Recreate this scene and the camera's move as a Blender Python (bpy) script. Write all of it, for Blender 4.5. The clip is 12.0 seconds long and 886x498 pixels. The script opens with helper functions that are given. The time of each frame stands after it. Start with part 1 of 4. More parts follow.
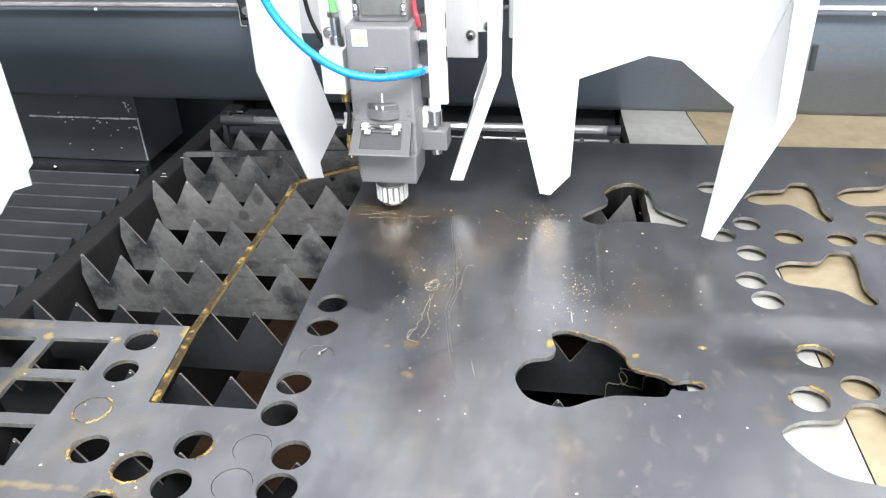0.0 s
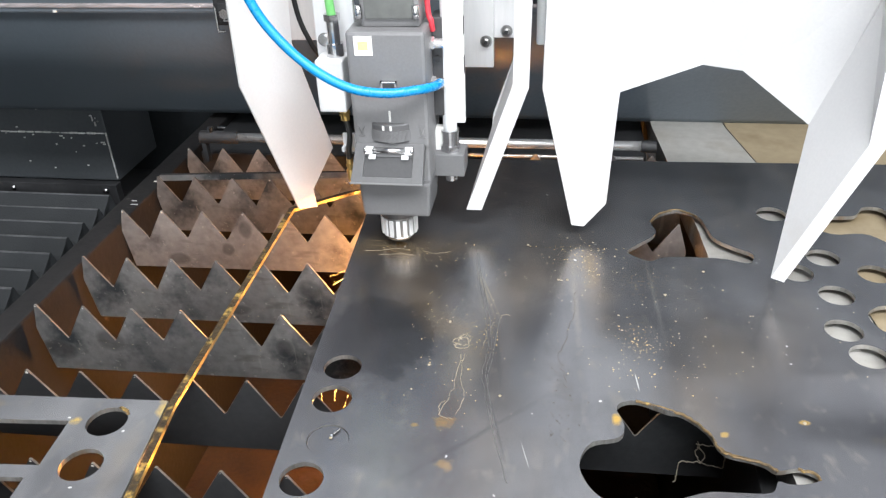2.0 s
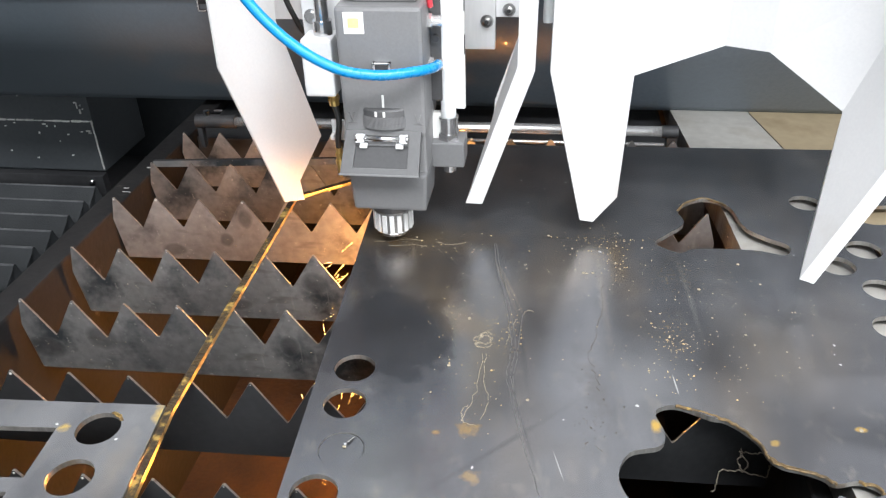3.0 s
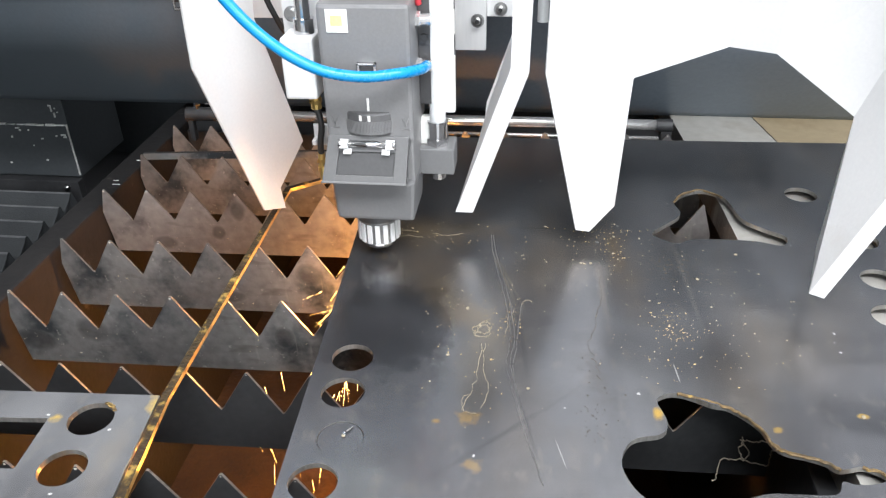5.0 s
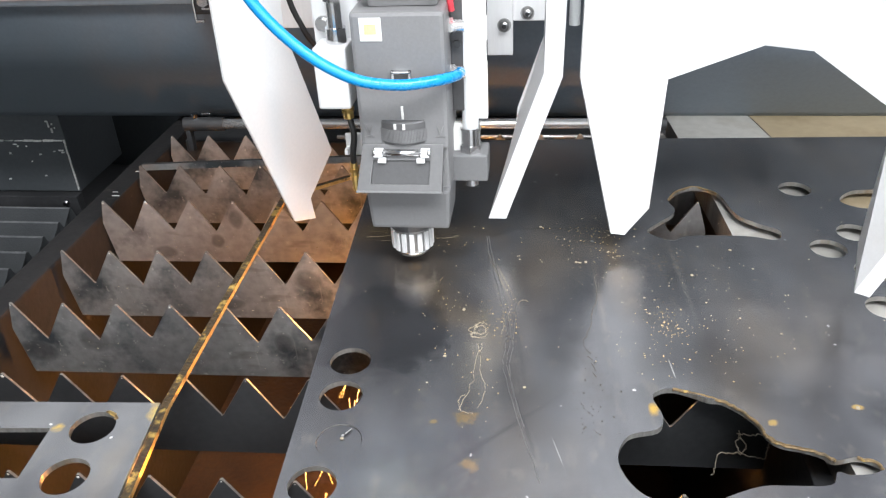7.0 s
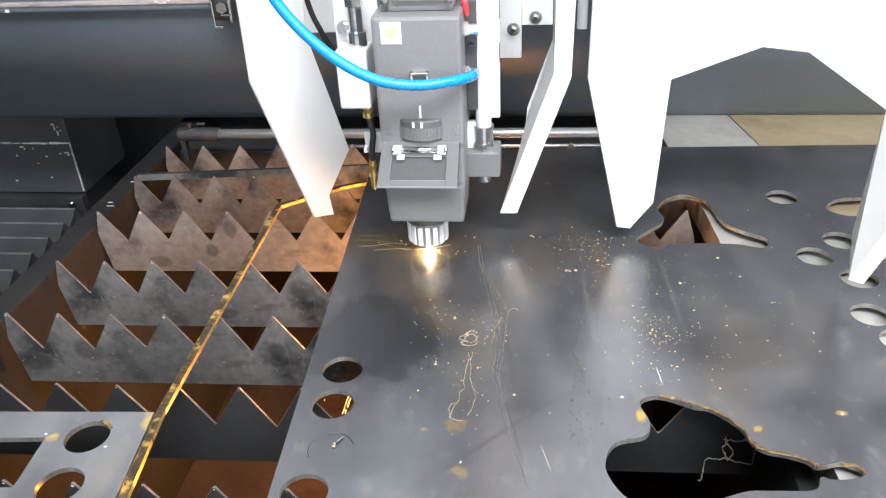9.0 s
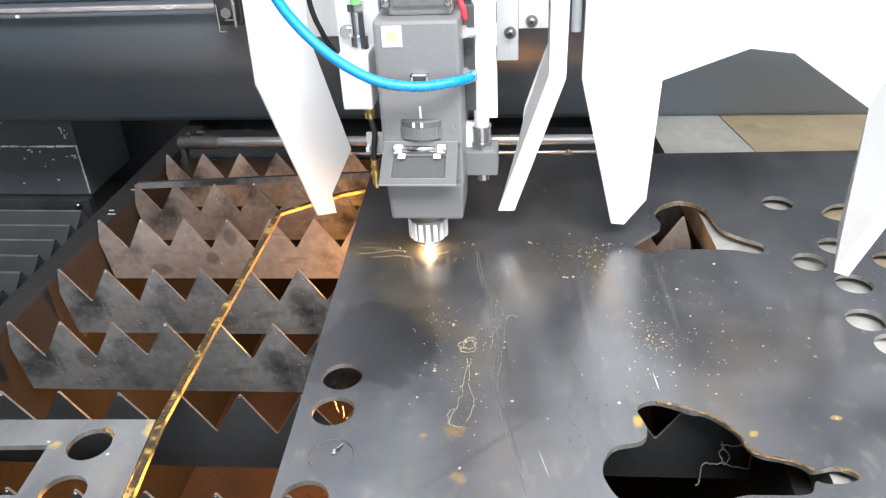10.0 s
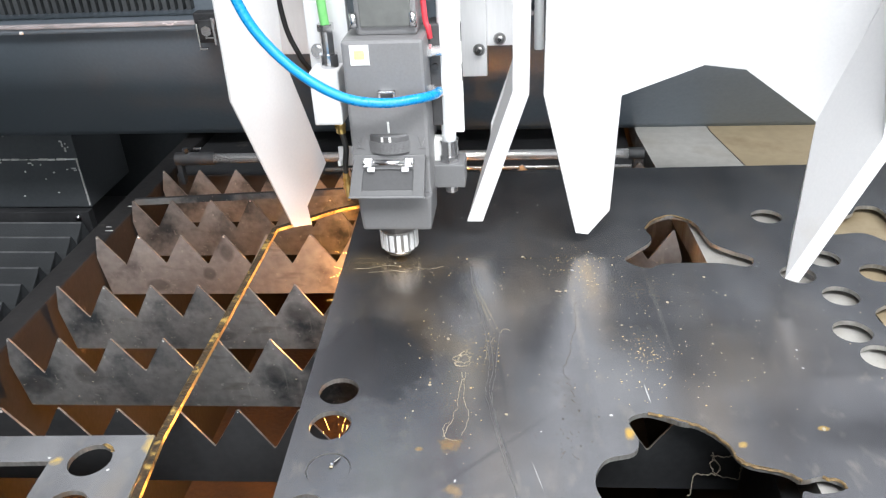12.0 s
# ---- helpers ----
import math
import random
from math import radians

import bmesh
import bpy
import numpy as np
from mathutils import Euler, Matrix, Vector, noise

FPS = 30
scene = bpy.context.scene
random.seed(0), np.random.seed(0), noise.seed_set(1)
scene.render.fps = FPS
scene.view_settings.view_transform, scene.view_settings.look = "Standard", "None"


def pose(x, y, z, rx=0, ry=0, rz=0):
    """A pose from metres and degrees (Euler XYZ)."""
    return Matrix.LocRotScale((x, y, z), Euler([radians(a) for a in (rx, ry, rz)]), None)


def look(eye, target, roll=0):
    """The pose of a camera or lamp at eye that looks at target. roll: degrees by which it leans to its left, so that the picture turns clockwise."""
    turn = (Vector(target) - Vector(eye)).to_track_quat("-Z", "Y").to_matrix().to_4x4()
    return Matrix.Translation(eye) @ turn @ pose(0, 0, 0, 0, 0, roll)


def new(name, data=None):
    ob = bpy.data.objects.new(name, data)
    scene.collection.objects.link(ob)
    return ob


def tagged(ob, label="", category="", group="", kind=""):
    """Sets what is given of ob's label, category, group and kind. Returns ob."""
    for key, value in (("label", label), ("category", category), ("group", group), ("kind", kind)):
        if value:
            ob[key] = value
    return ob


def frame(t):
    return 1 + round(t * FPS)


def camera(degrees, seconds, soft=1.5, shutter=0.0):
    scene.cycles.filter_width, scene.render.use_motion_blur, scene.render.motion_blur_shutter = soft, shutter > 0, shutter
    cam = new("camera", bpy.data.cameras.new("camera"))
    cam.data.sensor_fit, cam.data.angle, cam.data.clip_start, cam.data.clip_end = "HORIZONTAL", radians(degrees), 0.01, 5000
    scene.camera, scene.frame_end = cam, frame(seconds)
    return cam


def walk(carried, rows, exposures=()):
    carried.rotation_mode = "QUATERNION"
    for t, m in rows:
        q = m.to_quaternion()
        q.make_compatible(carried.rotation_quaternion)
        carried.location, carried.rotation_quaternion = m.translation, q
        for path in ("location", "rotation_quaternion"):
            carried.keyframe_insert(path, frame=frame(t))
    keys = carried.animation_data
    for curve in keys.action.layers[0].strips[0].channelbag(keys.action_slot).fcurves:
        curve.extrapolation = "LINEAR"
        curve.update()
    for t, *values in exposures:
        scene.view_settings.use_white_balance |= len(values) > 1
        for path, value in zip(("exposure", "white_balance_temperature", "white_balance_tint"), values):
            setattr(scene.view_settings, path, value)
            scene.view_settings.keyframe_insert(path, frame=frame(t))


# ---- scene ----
cam = camera(58.5, 12.0, soft=1.25)
PATH = [
    (0, (0.329, -1.16, 0.595), (-0.008, 0.52, -0.436), -2.6),
    (0.5, (0.301, -1.117, 0.594), (-0.014, 0.583, -0.41), -2.6),
    (1, (0.277, -1.064, 0.57), (-0.014, 0.637, -0.441), -2.9),
    (1.5, (0.251, -1.02, 0.552), (-0.033, 0.68, -0.462), -2.2),
    (2, (0.235, -0.989, 0.546), (-0.045, 0.706, -0.48), -2.3),
    (2.5, (0.213, -0.965, 0.531), (-0.06, 0.726, -0.502), -2.3),
    (3, (0.197, -0.935, 0.513), (-0.062, 0.749, -0.535), -1.9),
    (5, (0.184, -0.937, 0.496), (-0.04, 0.755, -0.546), -1.3),
    (5.5, (0.183, -0.942, 0.496), (-0.042, 0.749, -0.548), -1.5),
    (6, (0.186, -0.948, 0.502), (-0.04, 0.745, -0.538), -1.9),
    (6.5, (0.192, -0.947, 0.503), (-0.042, 0.749, -0.53), -2.4),
    (7, (0.195, -0.943, 0.498), (-0.041, 0.753, -0.535), -2.9),
    (9, (0.203, -0.95, 0.506), (-0.026, 0.755, -0.513), -3.0),
    (9.5, (0.201, -0.95, 0.507), (-0.03, 0.758, -0.508), -3.2),
    (10, (0.205, -0.955, 0.513), (-0.023, 0.756, -0.497), -3.2),
    (10.5, (0.209, -0.961, 0.519), (-0.016, 0.756, -0.483), -3.1),
    (11, (0.209, -0.962, 0.521), (-0.012, 0.758, -0.476), -3.2),
    (11.5, (0.21, -0.966, 0.521), (-0.008, 0.759, -0.468), -3.3),
    (12, (0.207, -0.965, 0.525), (-0.008, 0.761, -0.462), -3.3),
]
walk(cam, [(t, look(eye, target, roll)) for t, eye, target, roll in PATH],
     exposures=[(0.0, 1.10), (0.6, 0.96), (1.3, 0.88), (1.8, 0.72), (3.0, 0.64), (7.0, 0.74), (9.0, 0.87), (10.0, 0.94), (11.5, 0.94), (12.0, 0.74)])

# ---- light: bright workshop, lit by unseen panels overhead and behind the viewer ----
world = bpy.data.worlds.new("world")
scene.world = world
world.use_nodes = True
world.node_tree.nodes["Background"].inputs[0].default_value = (0.9, 0.95, 1.0, 1)
world.node_tree.nodes["Background"].inputs[1].default_value = 0.3


def area_lamp(name, eye, target, width, height, watts, colour):
    data = bpy.data.lights.new(name, "AREA")
    data.shape, data.size, data.size_y, data.energy, data.color = "RECTANGLE", width, height, watts, colour
    ob = new(name, data)
    ob.matrix_world = look(eye, target)
    return ob


area_lamp("overhead_fill", (0.45, -2.2, 3.3), (0.45, -2.2, 0), 2.2, 1.2, 150, (0.97, 0.98, 1.0))
area_lamp("overhead_fill", (2.9, -2.2, 3.3), (2.9, -2.2, 0), 2.2, 1.2, 150, (0.97, 0.98, 1.0))
# Oversized panel, added so that its reflection brightens the near sheet.
area_lamp("overhead_fill", (-0.15, 2.7, 3.3), (-0.15, 2.7, 0), 6.9, 2.4, 56, (0.97, 0.98, 1.0))
# Wide fill added behind the viewer for the white guards; no door is known.
area_lamp("front_fill", (0.9, -5.6, 1.6), (0.3, 0, 0.3), 5.0, 3.0, 125, (0.93, 0.97, 1.0))


# ---- materials ----
def ramp(nodes, stops, mode="LINEAR"):
    r = nodes.new("ShaderNodeValToRGB")
    r.color_ramp.interpolation = mode
    e = r.color_ramp.elements
    while len(e) < len(stops):
        e.new(0.5)
    for el, (p, c) in zip(e, stops):
        el.position = p
        el.color = (*c, 1) if len(c) == 3 else c
    return r


def surface(name, dark, light, rough=0.5, metal=0.0, scale=6.0, fine=90.0, bump=0.15, stretch=(1, 1, 1), stain=None,
            stain_scale=14.0, stain_at=(0.62, 0.7), rough_var=0.12, coat=0.0, vary=0.0, stain_detail=8):
    """Base colour between two tones at two scales, an optional stain with its own outline, uneven gloss, fine relief."""
    m = bpy.data.materials.new(name)
    m.use_nodes = True
    n, l = m.node_tree.nodes, m.node_tree.links
    b = n["Principled BSDF"]
    tc = n.new("ShaderNodeTexCoord")
    mp = n.new("ShaderNodeMapping")
    mp.inputs["Scale"].default_value = stretch
    l.new(tc.outputs["Object"], mp.inputs[0])
    big = n.new("ShaderNodeTexNoise")
    big.inputs["Scale"].default_value, big.inputs["Detail"].default_value = scale, 5
    small = n.new("ShaderNodeTexNoise")
    small.inputs["Scale"].default_value, small.inputs["Detail"].default_value = fine, 4
    for t in (big, small):
        l.new(mp.outputs[0], t.inputs["Vector"])
    mix = n.new("ShaderNodeMix")
    mix.data_type = "FLOAT"
    mix.inputs[0].default_value = 0.35
    l.new(big.outputs["Fac"], mix.inputs[2])
    l.new(small.outputs["Fac"], mix.inputs[3])
    r = ramp(n, [(0.32, dark), (0.68, light)])
    l.new(mix.outputs[0], r.inputs[0])
    col = r.outputs[0]
    if vary:
        info = n.new("ShaderNodeObjectInfo")
        hsv = n.new("ShaderNodeHueSaturation")
        mr = n.new("ShaderNodeMapRange")
        mr.inputs[3].default_value, mr.inputs[4].default_value = 1 - vary, 1 + vary
        l.new(info.outputs["Random"], mr.inputs[0])
        l.new(mr.outputs[0], hsv.inputs["Value"])
        l.new(col, hsv.inputs["Color"])
        col = hsv.outputs[0]
    if stain:
        sn = n.new("ShaderNodeTexNoise")
        sn.inputs["Scale"].default_value, sn.inputs["Detail"].default_value, sn.inputs["Roughness"].default_value = stain_scale, stain_detail, 0.6
        l.new(mp.outputs[0], sn.inputs["Vector"])
        sr = ramp(n, [(stain_at[0], (0, 0, 0)), (stain_at[1], (1, 1, 1))])
        l.new(sn.outputs["Fac"], sr.inputs[0])
        mc = n.new("ShaderNodeMix")
        mc.data_type = "RGBA"
        l.new(sr.outputs[0], mc.inputs[0])
        l.new(col, mc.inputs[6])
        mc.inputs[7].default_value = (*stain, 1)
        col = mc.outputs[2]
    l.new(col, b.inputs["Base Color"])
    rr = n.new("ShaderNodeMapRange")
    rr.inputs[3].default_value, rr.inputs[4].default_value = max(0.02, rough - rough_var), min(1, rough + rough_var)
    l.new(mix.outputs[0], rr.inputs[0])
    l.new(rr.outputs[0], b.inputs["Roughness"])
    b.inputs["Metallic"].default_value = metal
    b.inputs["Coat Weight"].default_value = coat
    bp = n.new("ShaderNodeBump")
    bp.inputs["Strength"].default_value, bp.inputs["Distance"].default_value = bump, 0.002
    l.new(small.outputs["Fac"], bp.inputs["Height"])
    l.new(bp.outputs[0], b.inputs["Normal"])
    return m


def glow(name, colour, strength):
    m = bpy.data.materials.new(name)
    m.use_nodes = True
    b = m.node_tree.nodes["Principled BSDF"]
    b.inputs["Base Color"].default_value = (*colour, 1)
    b.inputs["Emission Color"].default_value = (*colour, 1)
    b.inputs["Emission Strength"].default_value = strength
    return m


def sheet_steel():
    """Hot-rolled steel: bluish mill scale, cloudy heat tint, rust specks in drifts, pale scratches."""
    m = surface("hot_rolled_steel", (0.142, 0.145, 0.154), (0.262, 0.265, 0.278), 0.235, 0.80, 2.2, 25.0, 0.010, rough_var=0.09)
    n, l = m.node_tree.nodes, m.node_tree.links
    b = n["Principled BSDF"]
    base = b.inputs["Base Color"].links[0].from_socket
    tc = [x for x in n if x.type == "TEX_COORD"][0].outputs["Object"]

    def noise_mask(scale, lo, hi, stretch=(1, 1, 1), turn=0.0, detail=6):
        mp = n.new("ShaderNodeMapping")
        mp.inputs["Scale"].default_value = stretch
        mp.inputs["Rotation"].default_value = (0, 0, turn)
        l.new(tc, mp.inputs[0])
        t = n.new("ShaderNodeTexNoise")
        t.inputs["Scale"].default_value, t.inputs["Detail"].default_value = scale, detail
        l.new(mp.outputs[0], t.inputs["Vector"])
        r = ramp(n, [(lo, (0, 0, 0)), (hi, (1, 1, 1))])
        l.new(t.outputs["Fac"], r.inputs[0])
        return r.outputs[0]

    def times(a, c):
        k = n.new("ShaderNodeMath")
        k.operation = "MULTIPLY"
        l.new(a, k.inputs[0])
        l.new(c, k.inputs[1])
        return k.outputs[0]

    def over(under, mask, colour, strength=1.0):
        k = n.new("ShaderNodeMix")
        k.data_type = "RGBA"
        f = n.new("ShaderNodeMath")
        f.operation = "MULTIPLY"
        f.inputs[1].default_value = strength
        l.new(mask, f.inputs[0])
        l.new(f.outputs[0], k.inputs[0])
        l.new(under, k.inputs[6])
        k.inputs[7].default_value = (*colour, 1)
        return k.outputs[2]

    def blob(cx, cy, rx, ry, turn=0.0, soft=0.5, wobble=0.25, scale=18, fall="LINEAR"):
        """A patch with a ragged outline at its own place on the sheet."""
        mp = n.new("ShaderNodeMapping")
        mp.vector_type = "TEXTURE"
        mp.inputs["Location"].default_value, mp.inputs["Rotation"].default_value, mp.inputs["Scale"].default_value = (cx, cy, 0), (0, 0, turn), (rx, ry, 1)
        l.new(tc, mp.inputs[0])
        ln = n.new("ShaderNodeVectorMath")
        ln.operation = "LENGTH"
        l.new(mp.outputs[0], ln.inputs[0])
        t = n.new("ShaderNodeTexNoise")
        t.inputs["Scale"].default_value, t.inputs["Detail"].default_value = scale, 5
        l.new(tc, t.inputs["Vector"])
        k = n.new("ShaderNodeMath")
        k.operation = "MULTIPLY_ADD"
        k.inputs[1].default_value = wobble * 4
        l.new(t.outputs["Fac"], k.inputs[0])
        sub = n.new("ShaderNodeMath")
        sub.operation = "SUBTRACT"
        sub.inputs[1].default_value = wobble * 2
        l.new(ln.outputs["Value"], k.inputs[2])
        l.new(k.outputs[0], sub.inputs[0])
        r = ramp(n, [(max(0.0, 1 - soft), (1, 1, 1)), (1.0, (0, 0, 0))], fall)
        l.new(sub.outputs[0], r.inputs[0])
        return r.outputs[0]

    tint = noise_mask(7, 0.52, 0.72, (1, 0.35, 1), 0.1)
    col = over(base, tint, (0.30, 0.22, 0.13), 0.35)
    cloud = noise_mask(2.6, 0.48, 0.66, (1, 0.6, 1), 0.3, 3)
    col = over(col, cloud, (0.085, 0.088, 0.100), 0.68)
    smear = noise_mask(15, 0.50, 0.68, (1, 0.30, 1), 0.25, 7)
    col = over(col, smear, (0.090, 0.093, 0.105), 0.50)
    grime = noise_mask(55, 0.58, 0.74, (1, 0.6, 1), 0.6, 6)
    col = over(col, grime, (0.30, 0.28, 0.245), 0.38)
    for spot_at, colour, k in (
            ((0.035, -0.285, 0.075, 0.085, -0.35, 0.14, 0.28, 22), (0.072, 0.074, 0.084), 0.78),
            # Brown by the nozzle: heat tint with the cutting glare painted in.
            ((0.050, -0.090, 0.120, 0.060, 0.1, 0.95, 0.4, 30), (0.34, 0.25, 0.15), 0.50),
            ((-0.010, -0.300, 0.050, 0.120, -0.3, 0.7, 0.5, 26), (0.095, 0.098, 0.108), 0.40),
            ((0.065, -0.170, 0.060, 0.085, 0.2, 0.95, 0.2), (0.36, 0.25, 0.13), 0.32),
            ((0.105, -0.250, 0.030, 0.075, 0.5, 0.9, 0.4), (0.36, 0.26, 0.14), 0.30),
            ((0.140, -0.330, 0.030, 0.090, 0.05, 0.95, 0.3), (0.33, 0.27, 0.17), 0.30),
            ((0.020, -0.085, 0.085, 0.030, 0.1, 0.9, 0.4), (0.33, 0.24, 0.13), 0.40),
            ((0.290, -0.160, 0.030, 0.140, 0.1, 0.95, 0.3), (0.34, 0.25, 0.15), 0.30),
            ((0.058, -0.468, 0.024, 0.017, 0, 0.3, 0.05), (0.12, 0.12, 0.13), 0.35),
            ((0.062, -0.512, 0.026, 0.016, 0, 0.5, 0.1), (0.12, 0.12, 0.13), 0.25),
            ((0.165, -0.434, 0.105, 0.0042, 0.775, 0.9, 0.15), (0.10, 0.10, 0.11), 0.55),
            ((0.178, -0.300, 0.095, 0.0040, 1.70, 0.9, 0.2), (0.10, 0.10, 0.11), 0.55),
            ((0.187, -0.420, 0.060, 0.0024, 1.82, 0.9, 0.2), (0.10, 0.10, 0.11), 0.55),
            ((0.150, -0.175, 0.075, 0.0022, 1.88, 0.8, 0.3), (0.42, 0.36, 0.26), 0.45),
            ((0.156, -0.180, 0.075, 0.0018, 1.90, 0.8, 0.3), (0.42, 0.36, 0.26), 0.40),
            ((0.216, -0.452, 0.020, 0.0007, 1.85, 0.4, 0.1), (0.60, 0.60, 0.60), 0.4),
            ((0.3255, -0.336, 0.016, 0.0009, 1.68, 0.4, 0.1), (0.70, 0.70, 0.70), 0.8),
            ((-0.006, -0.0725, 0.022, 0.0012, 0.03, 0.4, 0.1), (0.52, 0.40, 0.22), 0.8),
            ((-0.002, -0.0845, 0.026, 0.0012, 0.03, 0.4, 0.1), (0.52, 0.40, 0.22), 0.8),
            ((0.135, -0.416, 0.012, 0.011, 0, 0.7, 0.6, 120), (0.44, 0.29, 0.11), 0.6),
            ((0.144, -0.472, 0.010, 0.009, 0, 0.7, 0.6, 120), (0.44, 0.30, 0.13), 0.5),
            ((0.106, -0.423, 0.005, 0.004, 0, 0.5, 0.3, 90), (0.50, 0.33, 0.12), 0.7),
            ((0.302, -0.394, 0.006, 0.009, 0, 0.5, 0.3, 90), (0.60, 0.38, 0.08), 0.9),
            ((0.402, -0.405, 0.007, 0.004, 0.6, 0.7, 0.6, 120), (0.56, 0.38, 0.12), 0.8),
            ((-0.150, -0.600, 0.060, 0.028, 0.5, 0.9, 0.5, 40), (0.46, 0.33, 0.15), 0.08),
            ((-0.100, -0.690, 0.050, 0.030, 0.3, 0.9, 0.5, 40), (0.46, 0.33, 0.15), 0.12),
            ((-0.320, -0.530, 0.060, 0.012, 1.5, 0.8, 0.5, 60), (0.52, 0.38, 0.14), 0.4),
            ((-0.400, -0.440, 0.090, 0.010, 0.05, 0.8, 0.5, 60), (0.52, 0.38, 0.16), 0.3),
            ((-0.240, -0.690, 0.120, 0.006, 0.05, 0.8, 0.5, 60), (0.52, 0.38, 0.16), 0.5),
            ((-0.165, -0.500, 0.016, 0.060, 0.1, 0.9, 0.5, 40), (0.45, 0.33, 0.17), 0.10),
            ((0.100, -0.560, 0.012, 0.030, 0.2, 0.8, 0.6, 60), (0.44, 0.30, 0.13), 0.10),
            ((0.330, -0.560, 0.020, 0.050, 0.5, 0.9, 0.6, 40), (0.44, 0.32, 0.15), 0.10),
            ((0.565, -0.395, 0.030, 0.012, 0.2, 0.8, 0.6, 60), (0.52, 0.38, 0.15), 0.10),
            ((0.540, -0.490, 0.014, 0.020, 0.2, 0.8, 0.6, 60), (0.52, 0.38, 0.15), 0.10),
            ((0.860, 0.140, 0.080, 0.040, 0.0, 0.9, 0.6, 40), (0.42, 0.28, 0.13), 0.6),
            ((0.250, -0.350, 0.014, 0.060, 0.25, 0.9, 0.7, 90), (0.10, 0.09, 0.085), 0.30),
            ((0.262, -0.200, 0.006, 0.110, 0.05, 0.9, 0.4, 60), (0.40, 0.36, 0.31), 0.3),
            ((0.355, -0.160, 0.004, 0.130, 0.06, 0.9, 0.3, 60), (0.42, 0.40, 0.37), 0.35),
            ((-0.152, -0.424, 0.012, 0.014, 0.3, 0.7, 0.5, 70), (0.60, 0.42, 0.12), 0.85),
            ((-0.145, -0.490, 0.003, 0.050, 0.12, 0.8, 0.4, 60), (0.55, 0.40, 0.15), 0.35),
            ((-0.236, -0.452, 0.008, 0.006, 0.0, 0.7, 0.5, 90), (0.60, 0.42, 0.12), 0.85),
            ((-0.330, -0.455, 0.008, 0.010, 0.4, 0.7, 0.5, 90), (0.60, 0.42, 0.12), 0.8),
            ((0.231, -0.070, 0.103, 0.0024, 0.049, 0.8, 0.15), (0.085, 0.080, 0.078), 0.6),
            ((0.281, -0.116, 0.012, 0.060, 0.05, 0.9, 0.4, 60), (0.36, 0.26, 0.15), 0.45),
            ((0.480, -0.380, 0.008, 0.004, 0, 0.5, 0.4, 90), (0.58, 0.40, 0.14), 0.9)):
        col = over(col, blob(*spot_at), colour, k)
    speck = noise_mask(240, 0.56, 0.70, detail=4)
    for spot_at in ((0.329, -0.250, 0.020, 0.048, 0.1, 0.6, 0.4), (0.262, -0.080, 0.050, 0.045, 0.3, 0.7, 0.4), (0.050, -0.092, 0.085, 0.024, 0.1, 0.6, 0.4),
                    (0.345, -0.150, 0.040, 0.050, 0, 0.8, 0.4), (0.40, 0.085, 0.030, 0.020, 0, 0.8, 0.4), (0.155, -0.270, 0.025, 0.06, 0.3, 0.7, 0.4),
                    (-0.110, -0.665, 0.03, 0.02, 0, 0.8, 0.4)):
        col = over(col, times(blob(*spot_at), speck), (0.46, 0.35, 0.19), 0.65)
    chip = noise_mask(75, 0.765, 0.79, detail=1)
    col = over(col, chip, (0.75, 0.75, 0.75), 0.8)
    l.new(col, b.inputs["Base Color"])
    wave = n.new("ShaderNodeTexNoise")
    wave.inputs["Scale"].default_value, wave.inputs["Detail"].default_value = 8.0, 2.0
    l.new(tc, wave.inputs["Vector"])
    sway = n.new("ShaderNodeBump")
    sway.inputs["Strength"].default_value, sway.inputs["Distance"].default_value = 0.35, 0.003
    l.new(wave.outputs["Fac"], sway.inputs["Height"])
    l.new(b.inputs["Normal"].links[0].from_socket, sway.inputs["Normal"])
    ridge = n.new("ShaderNodeBump")
    ridge.inputs["Strength"].default_value, ridge.inputs["Distance"].default_value = 1.0, 0.0038
    ridge.invert = True
    l.new(blob(0.66, -0.357, 0.34, 0.065, 0.0, 1.0, 0.10, 6, "EASE"), ridge.inputs["Height"])
    l.new(sway.outputs[0], ridge.inputs["Normal"])
    l.new(ridge.outputs[0], b.inputs["Normal"])
    return m


M_SHEET = sheet_steel()
M_CUT = surface("laser_cut_edge", (0.13, 0.128, 0.125), (0.40, 0.39, 0.37), 0.35, 0.6, 30, 300, 0.3, (1, 1, 0.1), (0.20, 0.13, 0.06), 22, (0.56, 0.70))
M_RUST = surface("rusty_cut_strip", (0.020, 0.017, 0.015), (0.11, 0.072, 0.032), 0.5, 0.4, 60, 240, 0.8, stain=(0.50, 0.33, 0.09), stain_scale=62, stain_at=(0.53, 0.64))
M_GOLD = surface("scorched_cut_edge", (0.38, 0.25, 0.08), (0.66, 0.48, 0.20), 0.38, 0.6, 60, 240, 0.4, stain=(0.10, 0.07, 0.04), stain_scale=50, stain_at=(0.58, 0.66))


# burnt sets a darker base tone as well as a wider, darker stain.
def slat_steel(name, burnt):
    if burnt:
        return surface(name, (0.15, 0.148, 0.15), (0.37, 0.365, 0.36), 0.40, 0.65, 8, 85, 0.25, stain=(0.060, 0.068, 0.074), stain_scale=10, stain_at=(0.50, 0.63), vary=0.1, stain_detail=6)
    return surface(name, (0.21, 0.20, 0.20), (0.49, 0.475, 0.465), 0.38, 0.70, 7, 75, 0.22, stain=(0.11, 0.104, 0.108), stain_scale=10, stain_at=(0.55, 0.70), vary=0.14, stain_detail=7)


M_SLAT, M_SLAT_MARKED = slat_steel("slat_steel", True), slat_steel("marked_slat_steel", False)
